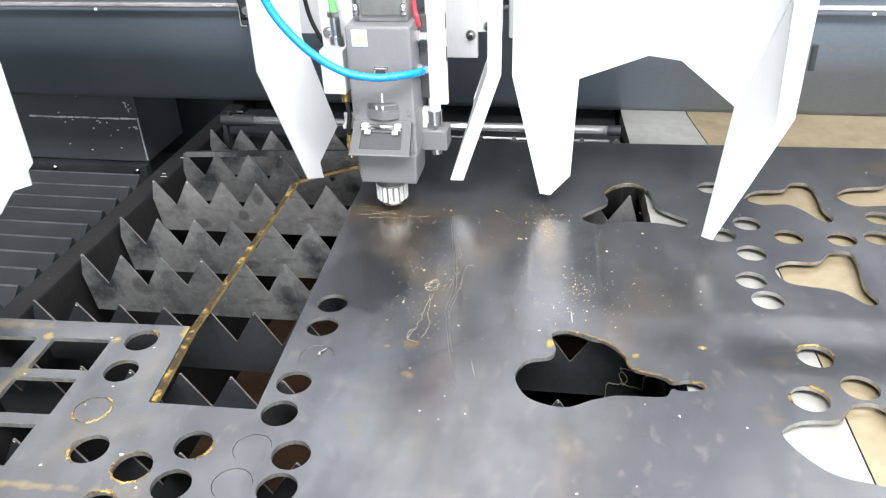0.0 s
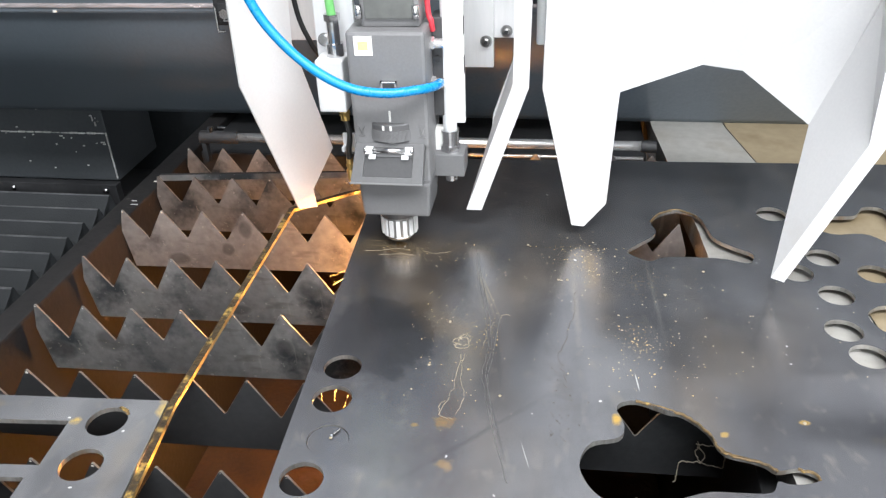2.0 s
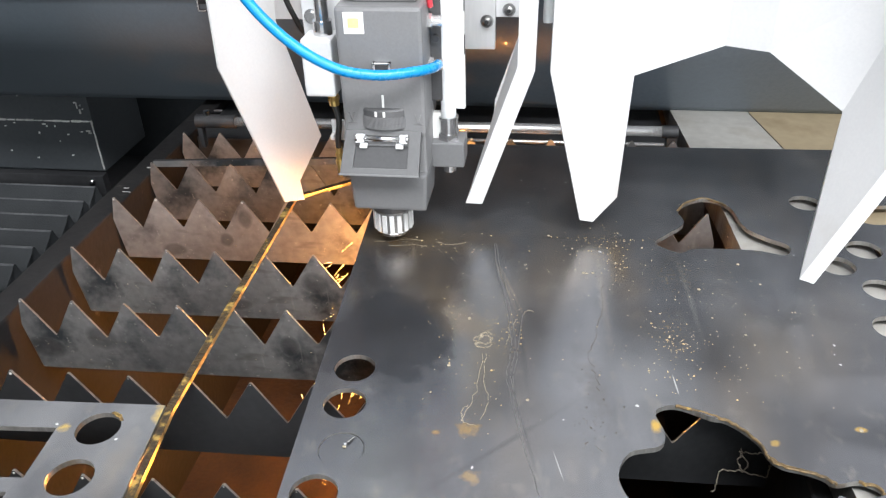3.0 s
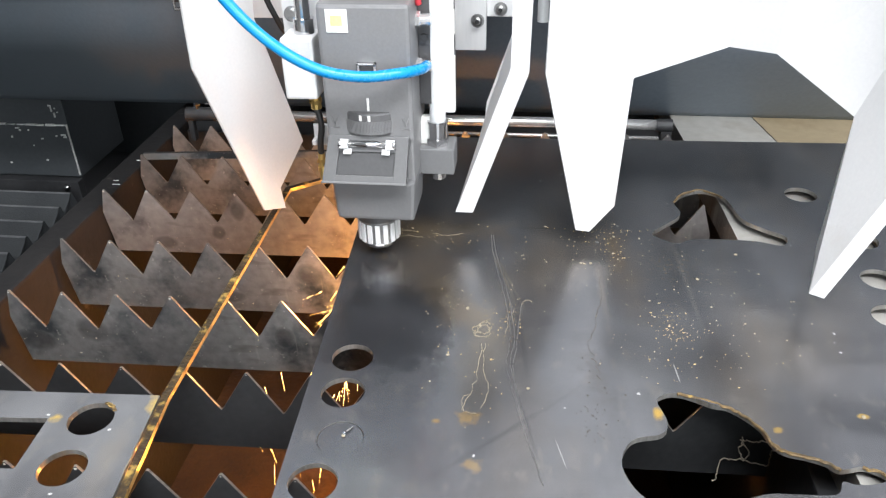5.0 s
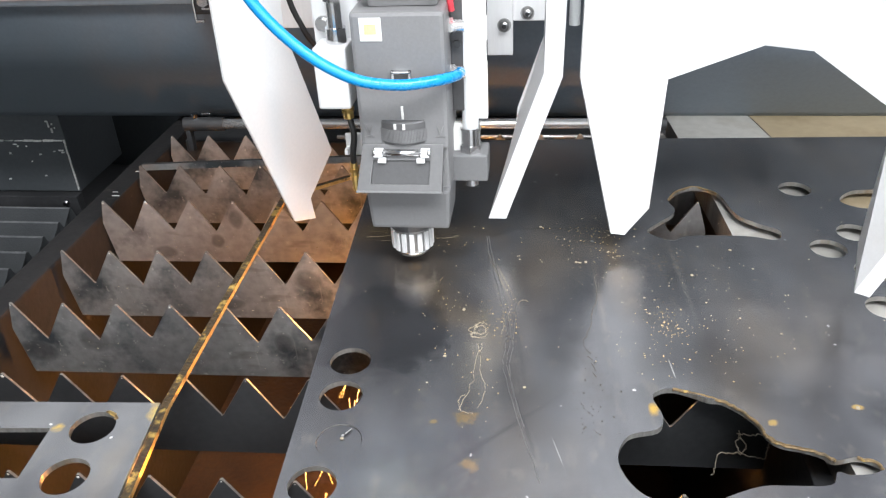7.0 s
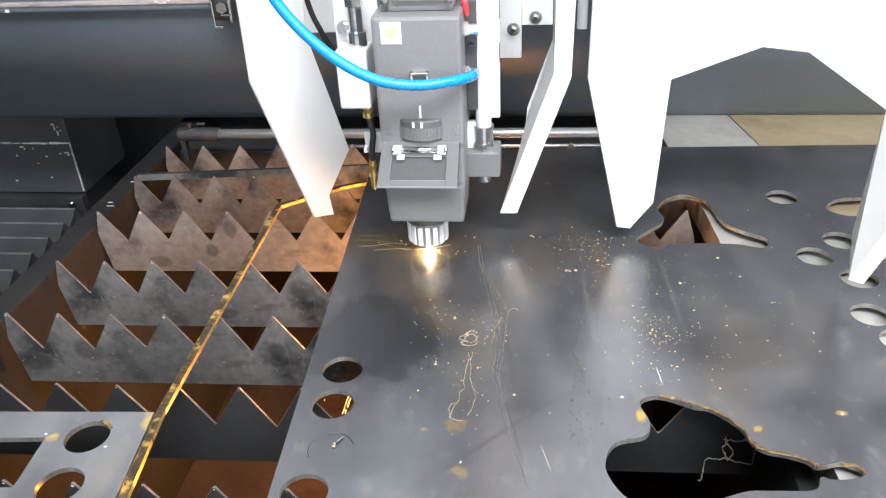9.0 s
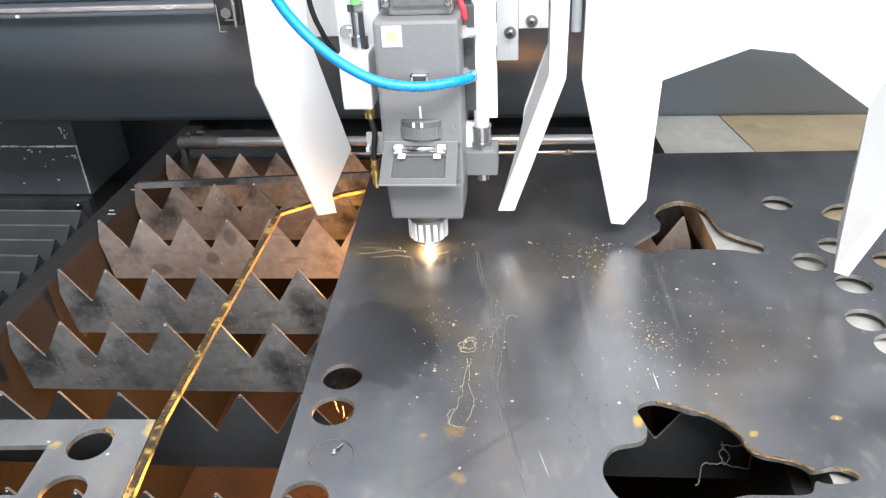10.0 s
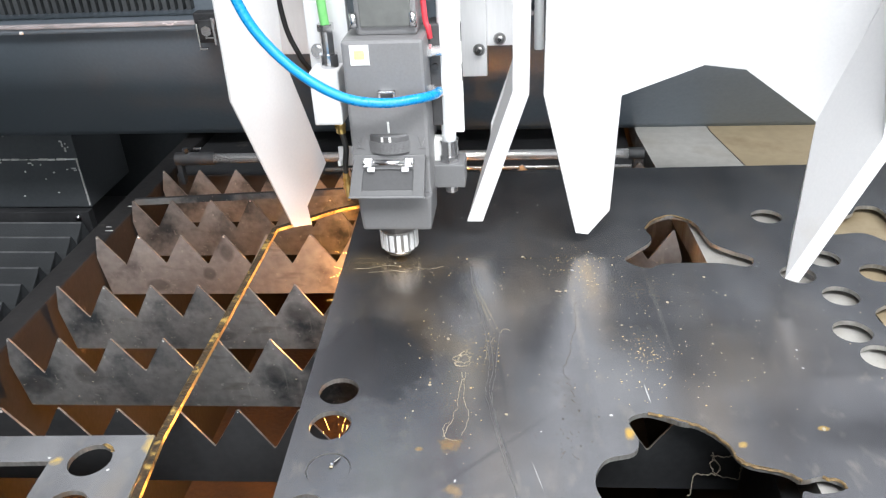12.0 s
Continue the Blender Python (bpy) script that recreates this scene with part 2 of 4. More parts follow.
M_SLAT_BURNT, M_SLAT_STAINED = slat_steel("burnt_slat_steel", True), slat_steel("stained_slat_steel", True)


def burn_marks(m, marks, specks):
    """Burnt ovals with a pale bloom round them, and scattered scratches and rust on the upright face of a slat."""
    n, l = m.node_tree.nodes, m.node_tree.links
    b = n["Principled BSDF"]
    col = b.inputs["Base Color"].links[0].from_socket
    tc = [x for x in n if x.type == "TEX_COORD"][0].outputs["Object"]

    def mixed(under, mask, colour, k):
        f = n.new("ShaderNodeMath")
        f.operation = "MULTIPLY"
        f.inputs[1].default_value = k
        l.new(mask, f.inputs[0])
        mx = n.new("ShaderNodeMix")
        mx.data_type = "RGBA"
        l.new(f.outputs[0], mx.inputs[0])
        l.new(under, mx.inputs[6])
        mx.inputs[7].default_value = (*colour, 1)
        return mx.outputs[2]

    wob = n.new("ShaderNodeTexNoise")
    wob.inputs["Scale"].default_value, wob.inputs["Detail"].default_value = 40, 4
    l.new(tc, wob.inputs["Vector"])
    for x, z, rx, rz, turn in marks:
        mp = n.new("ShaderNodeMapping")
        mp.vector_type = "TEXTURE"
        mp.inputs["Location"].default_value, mp.inputs["Rotation"].default_value, mp.inputs["Scale"].default_value = (x, 0, z), (0, turn, 0), (rx, 1, rz)
        l.new(tc, mp.inputs[0])
        ln = n.new("ShaderNodeVectorMath")
        ln.operation = "LENGTH"
        l.new(mp.outputs[0], ln.inputs[0])
        ad = n.new("ShaderNodeMath")
        ad.operation = "MULTIPLY_ADD"
        ad.inputs[1].default_value = 0.55
        l.new(wob.outputs["Fac"], ad.inputs[0])
        l.new(ln.outputs["Value"], ad.inputs[2])
        half = n.new("ShaderNodeMath")
        half.operation = "MULTIPLY"
        half.inputs[1].default_value = 0.5
        l.new(ad.outputs[0], half.inputs[0])
        dark = ramp(n, [(0.46, (1, 1, 1)), (0.64, (0, 0, 0))])
        pale = ramp(n, [(0.58, (0, 0, 0)), (0.63, (1, 1, 1)), (0.72, (0, 0, 0))])
        for r in (dark, pale):
            l.new(half.outputs[0], r.inputs[0])
        col = mixed(col, pale.outputs[0], (0.44, 0.43, 0.41), 0.07)
        col = mixed(col, dark.outputs[0], (0.070, 0.066, 0.066), 0.50)
    for scale, lo, hi, stretch, colour, k in specks:
        mp = n.new("ShaderNodeMapping")
        mp.inputs["Scale"].default_value = stretch
        l.new(tc, mp.inputs[0])
        t = n.new("ShaderNodeTexNoise")
        t.inputs["Scale"].default_value, t.inputs["Detail"].default_value = scale, 3
        l.new(mp.outputs[0], t.inputs["Vector"])
        r = ramp(n, [(lo, (0, 0, 0)), (hi, (1, 1, 1))])
        l.new(t.outputs["Fac"], r.inputs[0])
        col = mixed(col, r.outputs[0], colour, k)
    l.new(col, b.inputs["Base Color"])


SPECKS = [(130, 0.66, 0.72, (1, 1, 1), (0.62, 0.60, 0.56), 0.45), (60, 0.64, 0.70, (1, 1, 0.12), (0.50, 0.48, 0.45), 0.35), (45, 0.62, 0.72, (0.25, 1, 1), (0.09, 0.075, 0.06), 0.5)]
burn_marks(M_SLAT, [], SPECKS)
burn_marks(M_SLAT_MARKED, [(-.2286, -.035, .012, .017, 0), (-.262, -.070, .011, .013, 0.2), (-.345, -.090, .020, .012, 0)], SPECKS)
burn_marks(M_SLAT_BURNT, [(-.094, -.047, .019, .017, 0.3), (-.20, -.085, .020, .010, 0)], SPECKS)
burn_marks(M_SLAT_STAINED, [(-.321, -.056, .022, .019, 0.5), (-.092, -.056, .012, .016, 0), (-.395, -.075, .026, .016, 0.2)], SPECKS)
M_FRAME = surface("table_frame_steel", (0.018, 0.019, 0.021), (0.042, 0.043, 0.046), 0.5, 0.2, 8, 90, 0.3, stain=(0.085, 0.08, 0.075), stain_scale=18, stain_at=(0.66, 0.74))
M_RAIL = surface("sooty_rail_paint", (0.009, 0.009, 0.010), (0.021, 0.020, 0.020), 0.72, 0.0, 8, 90, 0.3, stain=(0.06, 0.055, 0.05), stain_scale=18, stain_at=(0.66, 0.74))
M_RAIL.node_tree.nodes["Principled BSDF"].inputs["Specular IOR Level"].default_value = 0.15
M_TRAY = surface("slag_tray_rust", (0.018, 0.0080, 0.0028), (0.056, 0.026, 0.007), 0.8, 0.1, 12, 120, 0.9, stain=(0.05, 0.030, 0.02), stain_scale=9)
M_BLACK = surface("black_enamel", (0.086, 0.105, 0.125), (0.122, 0.145, 0.168), 0.40, 0.0, 3, 150, 0.16, rough_var=0.08, coat=0.06)
# Light caught by the ledge edge, painted as pale and dark speckle.
M_GLINT = surface("ledge_edge_glint", (0.22, 0.225, 0.23), (0.85, 0.76, 0.77), 0.25, 0.5, 22, 110, 0.8, (0.35, 1, 1))
M_BLOCK = surface("matt_black_paint", (0.040, 0.046, 0.052), (0.066, 0.073, 0.080), 0.45, 0.0, 5, 120, 0.2)
M_CHIP = surface("worn_black_edge", (0.30, 0.30, 0.30), (0.92, 0.92, 0.90), 0.5, 0.0, 28, 120, 0.3)
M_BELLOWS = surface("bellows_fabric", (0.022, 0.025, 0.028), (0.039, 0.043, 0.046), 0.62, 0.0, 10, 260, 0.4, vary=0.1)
# Highlight along the top of each fold, painted as a paler fabric.
M_CREST = surface("bellows_crest_highlight", (0.05, 0.054, 0.058), (0.13, 0.134, 0.138), 0.5, 0.0, 20, 160, 0.3)
M_WHITE = surface("white_powder_coat", (0.60, 0.605, 0.615), (0.67, 0.67, 0.675), 0.38, 0.0, 5, 300, 0.08, stain=(0.54, 0.515, 0.49), stain_scale=5, stain_at=(0.62, 0.8))
M_HEAD = surface("grey_anodised_head", (0.195, 0.195, 0.20), (0.235, 0.235, 0.24), 0.42, 0.15, 6, 350, 0.1, rough_var=0.06)
M_DRAWER = surface("mid_grey_drawer", (0.105, 0.105, 0.108), (0.135, 0.135, 0.138), 0.34, 0.1, 8, 250, 0.06)
M_LOWER = surface("grey_lower_housing", (0.140, 0.142, 0.147), (0.170, 0.172, 0.176), 0.42, 0.1, 7, 300, 0.08)
M_HEAD_DARK = surface("dark_grey_drawer", (0.055, 0.055, 0.058), (0.075, 0.075, 0.078), 0.38, 0.1, 8, 250, 0.1)
M_EDGE = surface("bright_cut_tooth_edge", (0.10, 0.092, 0.085), (0.29, 0.27, 0.24), 0.4, 0.5, 40, 300, 0.2)
M_TIP = surface("pale_burnt_tip", (0.30, 0.285, 0.27), (0.62, 0.60, 0.57), 0.45, 0.3, 90, 400, 0.4)
# Slats of the near rows: the shade below the sheet painted into their colour.
M_SLAT_DARK = surface("shade_dark_slat", (0.022, 0.024, 0.026), (0.046, 0.048, 0.051), 0.42, 0.3, 6, 120, 0.15, vary=0.1)
M_RESIDUE = surface("dried_residue", (0.17, 0.15, 0.115), (0.40, 0.34, 0.24), 0.6, 0.1, 60, 400, 0.4)
M_STRING = surface("slag_string", (0.20, 0.175, 0.14), (0.52, 0.46, 0.36), 0.6, 0.1, 120, 400, 0.5)
M_SCUFF = surface("dull_scuff", (0.11, 0.11, 0.115), (0.22, 0.215, 0.205), 0.5, 0.5, 25, 300, 0.2)
M_RIM = surface("scorched_rim", (0.06, 0.048, 0.036), (0.30, 0.20, 0.09), 0.5, 0.4, 70, 260, 0.5, stain=(0.55, 0.36, 0.10), stain_scale=40, stain_at=(0.58, 0.66))
M_FLECK = surface("golden_rust_fleck", (0.30, 0.21, 0.09), (0.58, 0.45, 0.24), 0.6, 0.1, 200, 500, 0.3)
M_PIT = surface("dark_pit", (0.05, 0.045, 0.042), (0.11, 0.095, 0.08), 0.7, 0.1, 200, 500, 0.3)
M_SATIN = surface("satin_steel_rod", (0.78, 0.78, 0.78), (0.84, 0.84, 0.84), 0.20, 0.8, 6, 200, 0.02, rough_var=0.03)
M_SCREW = surface("zinc_screw", (0.22, 0.22, 0.22), (0.42, 0.42, 0.42), 0.35, 0.9, 60, 300, 0.1)
M_CHROME = surface("polished_steel", (0.55, 0.55, 0.56), (0.72, 0.72, 0.72), 0.18, 1.0, 20, 200, 0.05, rough_var=0.08)
M_ALU = surface("machined_aluminium", (0.66, 0.67, 0.68), (0.78, 0.78, 0.79), 0.4, 0.25, 15, 250, 0.1, (1, 1, 0.1))
M_BRASS = surface("brass_fitting", (0.50, 0.33, 0.10), (0.72, 0.52, 0.20), 0.3, 0.9, 20, 200, 0.1)
M_BLUE = surface("blue_air_hose", (0.003, 0.23, 0.58), (0.006, 0.30, 0.68), 0.28, 0.0, 8, 200, 0.03)
M_GREEN = surface("green_tube", (0.12, 0.42, 0.12), (0.22, 0.55, 0.2), 0.3, 0.0, 8, 200, 0.03)
M_RED = surface("red_tube", (0.55, 0.03, 0.05), (0.7, 0.06, 0.08), 0.3, 0.0, 8, 200, 0.03)
M_CABLE = surface("black_cable", (0.012, 0.012, 0.012), (0.03, 0.03, 0.03), 0.5, 0.0, 8, 200, 0.1)
M_MILKY = surface("milky_tube", (0.72, 0.75, 0.76), (0.82, 0.84, 0.85), 0.3, 0.0, 8, 200, 0.03)
M_STICKER = surface("white_sticker", (0.78, 0.78, 0.76), (0.84, 0.84, 0.82), 0.5, 0.0, 30, 300, 0.02)
M_YELLOW = surface("yellow_mark", (0.80, 0.74, 0.22), (0.88, 0.83, 0.36), 0.5, 0.0, 30, 300, 0.02)
M_GALV = surface("galvanised_plate", (0.38, 0.37, 0.345), (0.55, 0.54, 0.51), 0.42, 0.4, 7, 70, 0.1, stain=(0.36, 0.33, 0.28), stain_scale=9, stain_at=(0.55, 0.8))
M_TAN = surface("tan_filmed_plate", (0.31, 0.25, 0.16), (0.45, 0.37, 0.25), 0.36, 0.35, 6, 60, 0.1, stain=(0.24, 0.18, 0.10), stain_scale=8, stain_at=(0.54, 0.8))
M_HALL = surface("hall_paint", (0.50, 0.51, 0.52), (0.58, 0.59, 0.60), 0.7, 0.0, 1.0, 12, 0.1)
M_FLOOR = surface("hall_concrete", (0.22, 0.22, 0.21), (0.34, 0.34, 0.33), 0.6, 0.0, 1.5, 30, 0.2)
M_GLASS = surface("smoked_window", (0.10, 0.105, 0.10), (0.16, 0.165, 0.16), 0.15, 0.0, 10, 100, 0.02)
M_SPARK = glow("spark_orange", (1.0, 0.46, 0.10), 26.0)
M_JET = glow("jet_orange", (1.0, 0.40, 0.09), 740.0)
# Emission of the hidden rod that brightens the tray.
M_TRAY_GLOW = glow("tray_glow_orange", (1.0, 0.38, 0.07), 900.0)
M_PLASMA = glow("cut_glow", (1.0, 0.74, 0.42), 210.0)


# ---- mesh helpers ----
def thing(name, label, category, at=(0, 0, 0), group="", kind=""):
    ob = tagged(new(name), label, category, group, kind)
    ob.location = at
    return ob


def part(name, bm, material, parent=None, label="", smooth=False):
    """Links a bmesh as one mesh object under a thing or part."""
    me = bpy.data.meshes.new(name)
    bmesh.ops.recalc_face_normals(bm, faces=bm.faces)
    bm.to_mesh(me)
    bm.free()
    for mt in (material if isinstance(material, (list, tuple)) else [material]):
        me.materials.append(mt)
    if smooth:
        for p in me.polygons:
            p.use_smooth = True
    ob = new(name, me)
    if parent is not None:
        ob.parent = parent
    return tagged(ob, label)


def join(*bms):
    out = bmesh.new()
    for b in bms:
        me = bpy.data.meshes.new("tmp")
        b.to_mesh(me)
        b.free()
        out.from_mesh(me)
        bpy.data.meshes.remove(me)
    return out


def box(x0, x1, y0, y1, z0, z1, bevel=0.0, taper=0.0):
    bm = bmesh.new()
    bmesh.ops.create_cube(bm, size=1)
    for v in bm.verts:
        k = 1 - taper if v.co.z < 0 else 1
        v.co = Vector(((x0 + x1) / 2 + v.co.x * (x1 - x0) * k, (y0 + y1) / 2 + v.co.y * (y1 - y0) * k, z0 if v.co.z < 0 else z1))
    if bevel:
        bmesh.ops.bevel(bm, geom=list(bm.edges), offset=bevel, segments=2, profile=0.6, affect="EDGES")
    return bm


def rod(p0, p1, r0, r1=None, seg=20, caps=True):
    bm = bmesh.new()
    p0, p1 = Vector(p0), Vector(p1)
    d = p1 - p0
    bmesh.ops.create_cone(bm, cap_ends=caps, segments=seg, radius1=r0, radius2=r0 if r1 is None else r1, depth=d.length)
    m = Matrix.Translation((p0 + p1) / 2) @ d.to_track_quat("Z", "Y").to_matrix().to_4x4()
    bmesh.ops.transform(bm, matrix=m, verts=bm.verts)
    return bm


def lathe(profile, at=(0, 0, 0), seg=32):
    """A turned body about z from rows of radius and height."""
    bm = bmesh.new()
    rings = []
    for r, z in profile:
        rings.append([bm.verts.new((at[0] + r * math.cos(a), at[1] + r * math.sin(a), at[2] + z)) for a in [2 * math.pi * i / seg for i in range(seg)]])
    for a, b in zip(rings, rings[1:]):
        for i in range(seg):
            bm.faces.new((a[i], a[(i + 1) % seg], b[(i + 1) % seg], b[i]))
    bm.faces.new(rings[0][::-1])
    bm.faces.new(rings[-1])
    return bm


def spline(points, steps=6, closed=False):
    """A smooth line through a few points."""
    p = [Vector(q) for q in points]
    n = len(p)
    out = []
    for i in range(n if closed else n - 1):
        if closed:
            a, b, c, d = p[i - 1], p[i], p[(i + 1) % n], p[(i + 2) % n]
        else:
            a, b, c, d = p[max(i - 1, 0)], p[i], p[i + 1], p[min(i + 2, n - 1)]
        for k in range(steps):
            t = k / steps
            out.append(0.5 * ((2 * b) + (c - a) * t + (2 * a - 5 * b + 4 * c - d) * t * t + (3 * b - a - 3 * c + d) * t ** 3))
    if not closed:
        out.append(p[-1])
    return out


def hose(points, radius, seg=12, steps=8):
    line = spline(points, steps)
    bm = bmesh.new()
    rings = []
    side = Vector((0, 1, 0))
    for i, q in enumerate(line):
        t = (line[min(i + 1, len(line) - 1)] - line[max(i - 1, 0)]).normalized()
        u = (side - t * side.dot(t)).normalized()
        w = t.cross(u)
        rings.append([bm.verts.new(q + radius * (math.cos(a) * u + math.sin(a) * w)) for a in [2 * math.pi * k / seg for k in range(seg)]])
    for a, b in zip(rings, rings[1:]):
        for k in range(seg):
            bm.faces.new((a[k], a[(k + 1) % seg], b[(k + 1) % seg], b[k]))
    bm.faces.new(rings[0][::-1])
    bm.faces.new(rings[-1])
    return bm


def slab(outline, holes, z0, z1):
    """A flat plate with openings through it; its edges take the second material."""
    from mathutils.geometry import tessellate_polygon
    loops = [[Vector((q[0], q[1], 0)) for q in lp] for lp in [outline, *holes]]
    flat = [q for lp in loops for q in lp]
    bm = bmesh.new()
    top = [bm.verts.new((q.x, q.y, z1)) for q in flat]
    low = [bm.verts.new((q.x, q.y, z0)) for q in flat]
    for tri in tessellate_polygon(loops):
        try:
            bm.faces.new([top[k] for k in tri])
            bm.faces.new([low[k] for k in tri][::-1])
        except ValueError:
            pass
    k = 0
    for lp in loops:
        n = len(lp)
        for i in range(n):
            a, b = k + i, k + (i + 1) % n
            f = bm.faces.new((top[a], top[b], low[b], low[a]))
            f.material_index = 1
        k += n
    return bm


def panel(corners, thick, bevel=0.0):
    """A flat or folded sheet through the corners given as rows of quads or polygons, with thickness."""
    bm = bmesh.new()
    made = {}
    for poly in corners:
        vs = []
        for q in poly:
            key = tuple(round(c, 5) for c in q)
            if key not in made:
                made[key] = bm.verts.new(q)
            vs.append(made[key])
        bm.faces.new(vs)
    bmesh.ops.recalc_face_normals(bm, faces=bm.faces)
    bmesh.ops.solidify(bm, geom=list(bm.faces), thickness=thick)
    return bm


def circle(x, y, r, n=28):
    return [(x + r * math.cos(2 * math.pi * i / n), y + r * math.sin(2 * math.pi * i / n)) for i in range(n)]


def setting(name, bm, material, label):
    return tagged(part(name, bm, material), label, "", "", "structure")


# ---- hall ----
setting("floor", box(-6, 6, -6, 6, -1.1, -1.0), M_FLOOR, "grey concrete workshop floor")
setting("ceiling", box(-6, 6, -6, 6, 3.5, 3.6), M_HALL, "pale grey workshop ceiling")
setting("wall_north", box(-6, 6, 6, 6.15, -1.0, 3.5), M_HALL, "pale grey painted workshop wall")
setting("wall_south", box(-6, 6, -6.15, -6, -1.0, 3.5), M_HALL, "pale grey painted workshop wall")
setting("wall_east", box(6, 6.15, -6, 6, -1.0, 3.5), M_HALL, "pale grey painted workshop wall")
setting("wall_west", box(-6.15, -6, -6, 6, -1.0, 3.5), M_HALL, "pale grey painted workshop wall")

# ---- machine bed ----
SHEET_T = 0.0055
bed = thing("machine_bed", "black steel laser cutter bed with a rusty slag tray", "machine bed")
part("base", box(-0.50, 1.50, -1.15, 0.95, -0.999, -0.60), M_FRAME, bed, "dark steel base")
part("slag_tray", box(-0.46, 1.46, -1.11, 0.91, -0.60, -0.585), M_TRAY, bed, "rusty slag tray")
part("side_rail", box(-0.470, -0.432, -1.15, 0.95, -0.60, -0.030, 0.004), M_RAIL, bed, "scuffed dark steel side rail")
part("side_rail", box(1.47, 1.50, -1.15, 0.95, -0.60, -0.030, 0.004), M_RAIL, bed, "scuffed dark steel side rail")
part("end_rail", box(-0.432, 1.47, 0.92, 0.95, -0.60, -0.030, 0.004), M_FRAME, bed)
part("end_rail", box(-0.432, 1.47, -1.15, -1.12, -0.60, -0.030, 0.004), M_FRAME, bed)
part("bed_divider", box(0.440, 0.475, -1.11, 0.91, -0.585, -0.050, 0.003), M_FRAME, bed)
# Unseen web, added to keep the jet's light off the right part of the tray.
part("bed_divider", box(.200, .212, -1.11, .30, -.585, -.107), M_FRAME, bed)
part("bed_divider", box(1.10, 1.14, -1.11, 0.91, -0.585, -0.050, 0.003), M_FRAME, bed)

# Added panel: hides the pale hall so the gap below the beam stays dark.
setting("wall_machine", box(-1.45, 1.65, 1.02, 1.06, -0.999, 0.16), M_BLOCK, "black panel added behind the bed to darken the gap under the beam")
setting("wall_machine_side", box(-1.45, -1.41, -1.2, 1.02, -0.999, 0.10), M_BLOCK, "black machine housing panel beside the bellows")

# ---- support slats ----
SLAT_ROWS = [0.231, 0.113, -0.003, -0.140, -0.256, -0.378, -0.506, -0.63, -0.755, -0.88, -1.005]
PITCH = 0.0638


SLAT_PHASE = [0.002, -0.002, 0, 0.009, 0.011, 0.016, 0.032, 0.032, 0.01, 0, 0]


def slat_mesh(seed):
    """A strip of flame-cut triangular teeth with slightly blunt, burnt tips."""
    rnd = random.Random(seed)
    x0, x1, low, valley, tip = -0.432, 0.424, -0.106, -0.053, -SHEET_T
    x = -0.42 + SLAT_PHASE[seed]
    pts = [(x - 0.0086, -0.042)] if x - 0.0086 > x0 else [(x0, -0.042)]
    while x + 0.004 < x1:
        h = tip - rnd.uniform(0, 0.0012)
        pts += [(x - 0.0011, h), (x + 0.0011, h)]
        if x + PITCH < x1:
            pts += [(x + PITCH / 2 - 0.0012, valley + rnd.uniform(-0.004, 0.003)), (x + PITCH / 2 + 0.0012, valley + rnd.uniform(-0.004, 0.003))]
        x += PITCH
        if seed == 0 and 0.0 <= x < PITCH:
            x -= 0.024
    pts += [(x1, -0.05), (x1, low), (x0 + 0.012 + SLAT_PHASE[seed], low)]
    bm = slab(pts, [], -0.0013, 0.0013)
    for px, pz in [q for q in pts if q[1] > -0.0075][::2]:
        if rnd.random() < 0.85:
            r = rnd.uniform(0.0013, 0.0027)
            made = bmesh.ops.create_icosphere(bm, subdivisions=1, radius=r, matrix=Matrix.Translation((px + 0.001, pz - r * 1.1, 0)))
            for f in {f for v in made["verts"] for f in v.link_faces}:
                f.material_index = 2
    for v in bm.verts:
        v.co = Vector((v.co.x, -v.co.z, v.co.y))
    return bm


# Rows nearer than -0.3 take the colour with shade painted in.
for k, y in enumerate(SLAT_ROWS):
    slat = part("slat", slat_mesh(k), [M_SLAT if y > 0.05 else M_SLAT_MARKED if y > -0.1 else M_SLAT_BURNT if y > -0.2 else M_SLAT_STAINED if y > -0.3 else M_SLAT_DARK, M_EDGE, M_TIP], bed, "grey sawtooth slat with burnt tips")
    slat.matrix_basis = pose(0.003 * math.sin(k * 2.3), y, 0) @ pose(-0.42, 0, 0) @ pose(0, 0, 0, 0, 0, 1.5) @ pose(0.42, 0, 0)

beads = bmesh.new()
rb = random.Random(21)
for k in range(100):
    y = SLAT_ROWS[rb.choice((0, 1, 2, 2, 3, 3, 4, 4))]
    x = rb.choice((rb.uniform(-0.42, -0.02), rb.gauss(-0.33, 0.03), rb.gauss(-0.12, 0.03)))
    bmesh.ops.create_icosphere(beads, subdivisions=1, radius=rb.uniform(0.0003, 0.0008), matrix=Matrix.Translation((x, y - 0.0016 + (x + 0.42) * math.tan(math.radians(1.5)), rb.uniform(-0.102, -0.056))) @ Matrix.Diagonal((rb.uniform(0.8, 2.5), 1, 1, 1)))
tagged(part("slag_bead", beads, M_RESIDUE, bed, "pale beads of slag stuck to the slats"), kind="stuff")
# Plate added where only darkness lies behind the last slat.
part("rear_void_plate", box(-0.432, 0.39, 0.30, 0.92, -0.11, -0.045, 0.003), M_FRAME, bed, "black plate standing for the dark void at the rear")
# Sides coloured pale as lit, top dark: light painted into the bar's faces.
bar = bmesh.new()
bar_low = [(-0.430, 0.136), (-0.040, 0.178), (-0.040, 0.184), (-0.430, 0.142)]
bar_rings = [[bar.verts.new((x, y, z)) for x, y in bar_low] for z in (-0.025, -0.0145)]
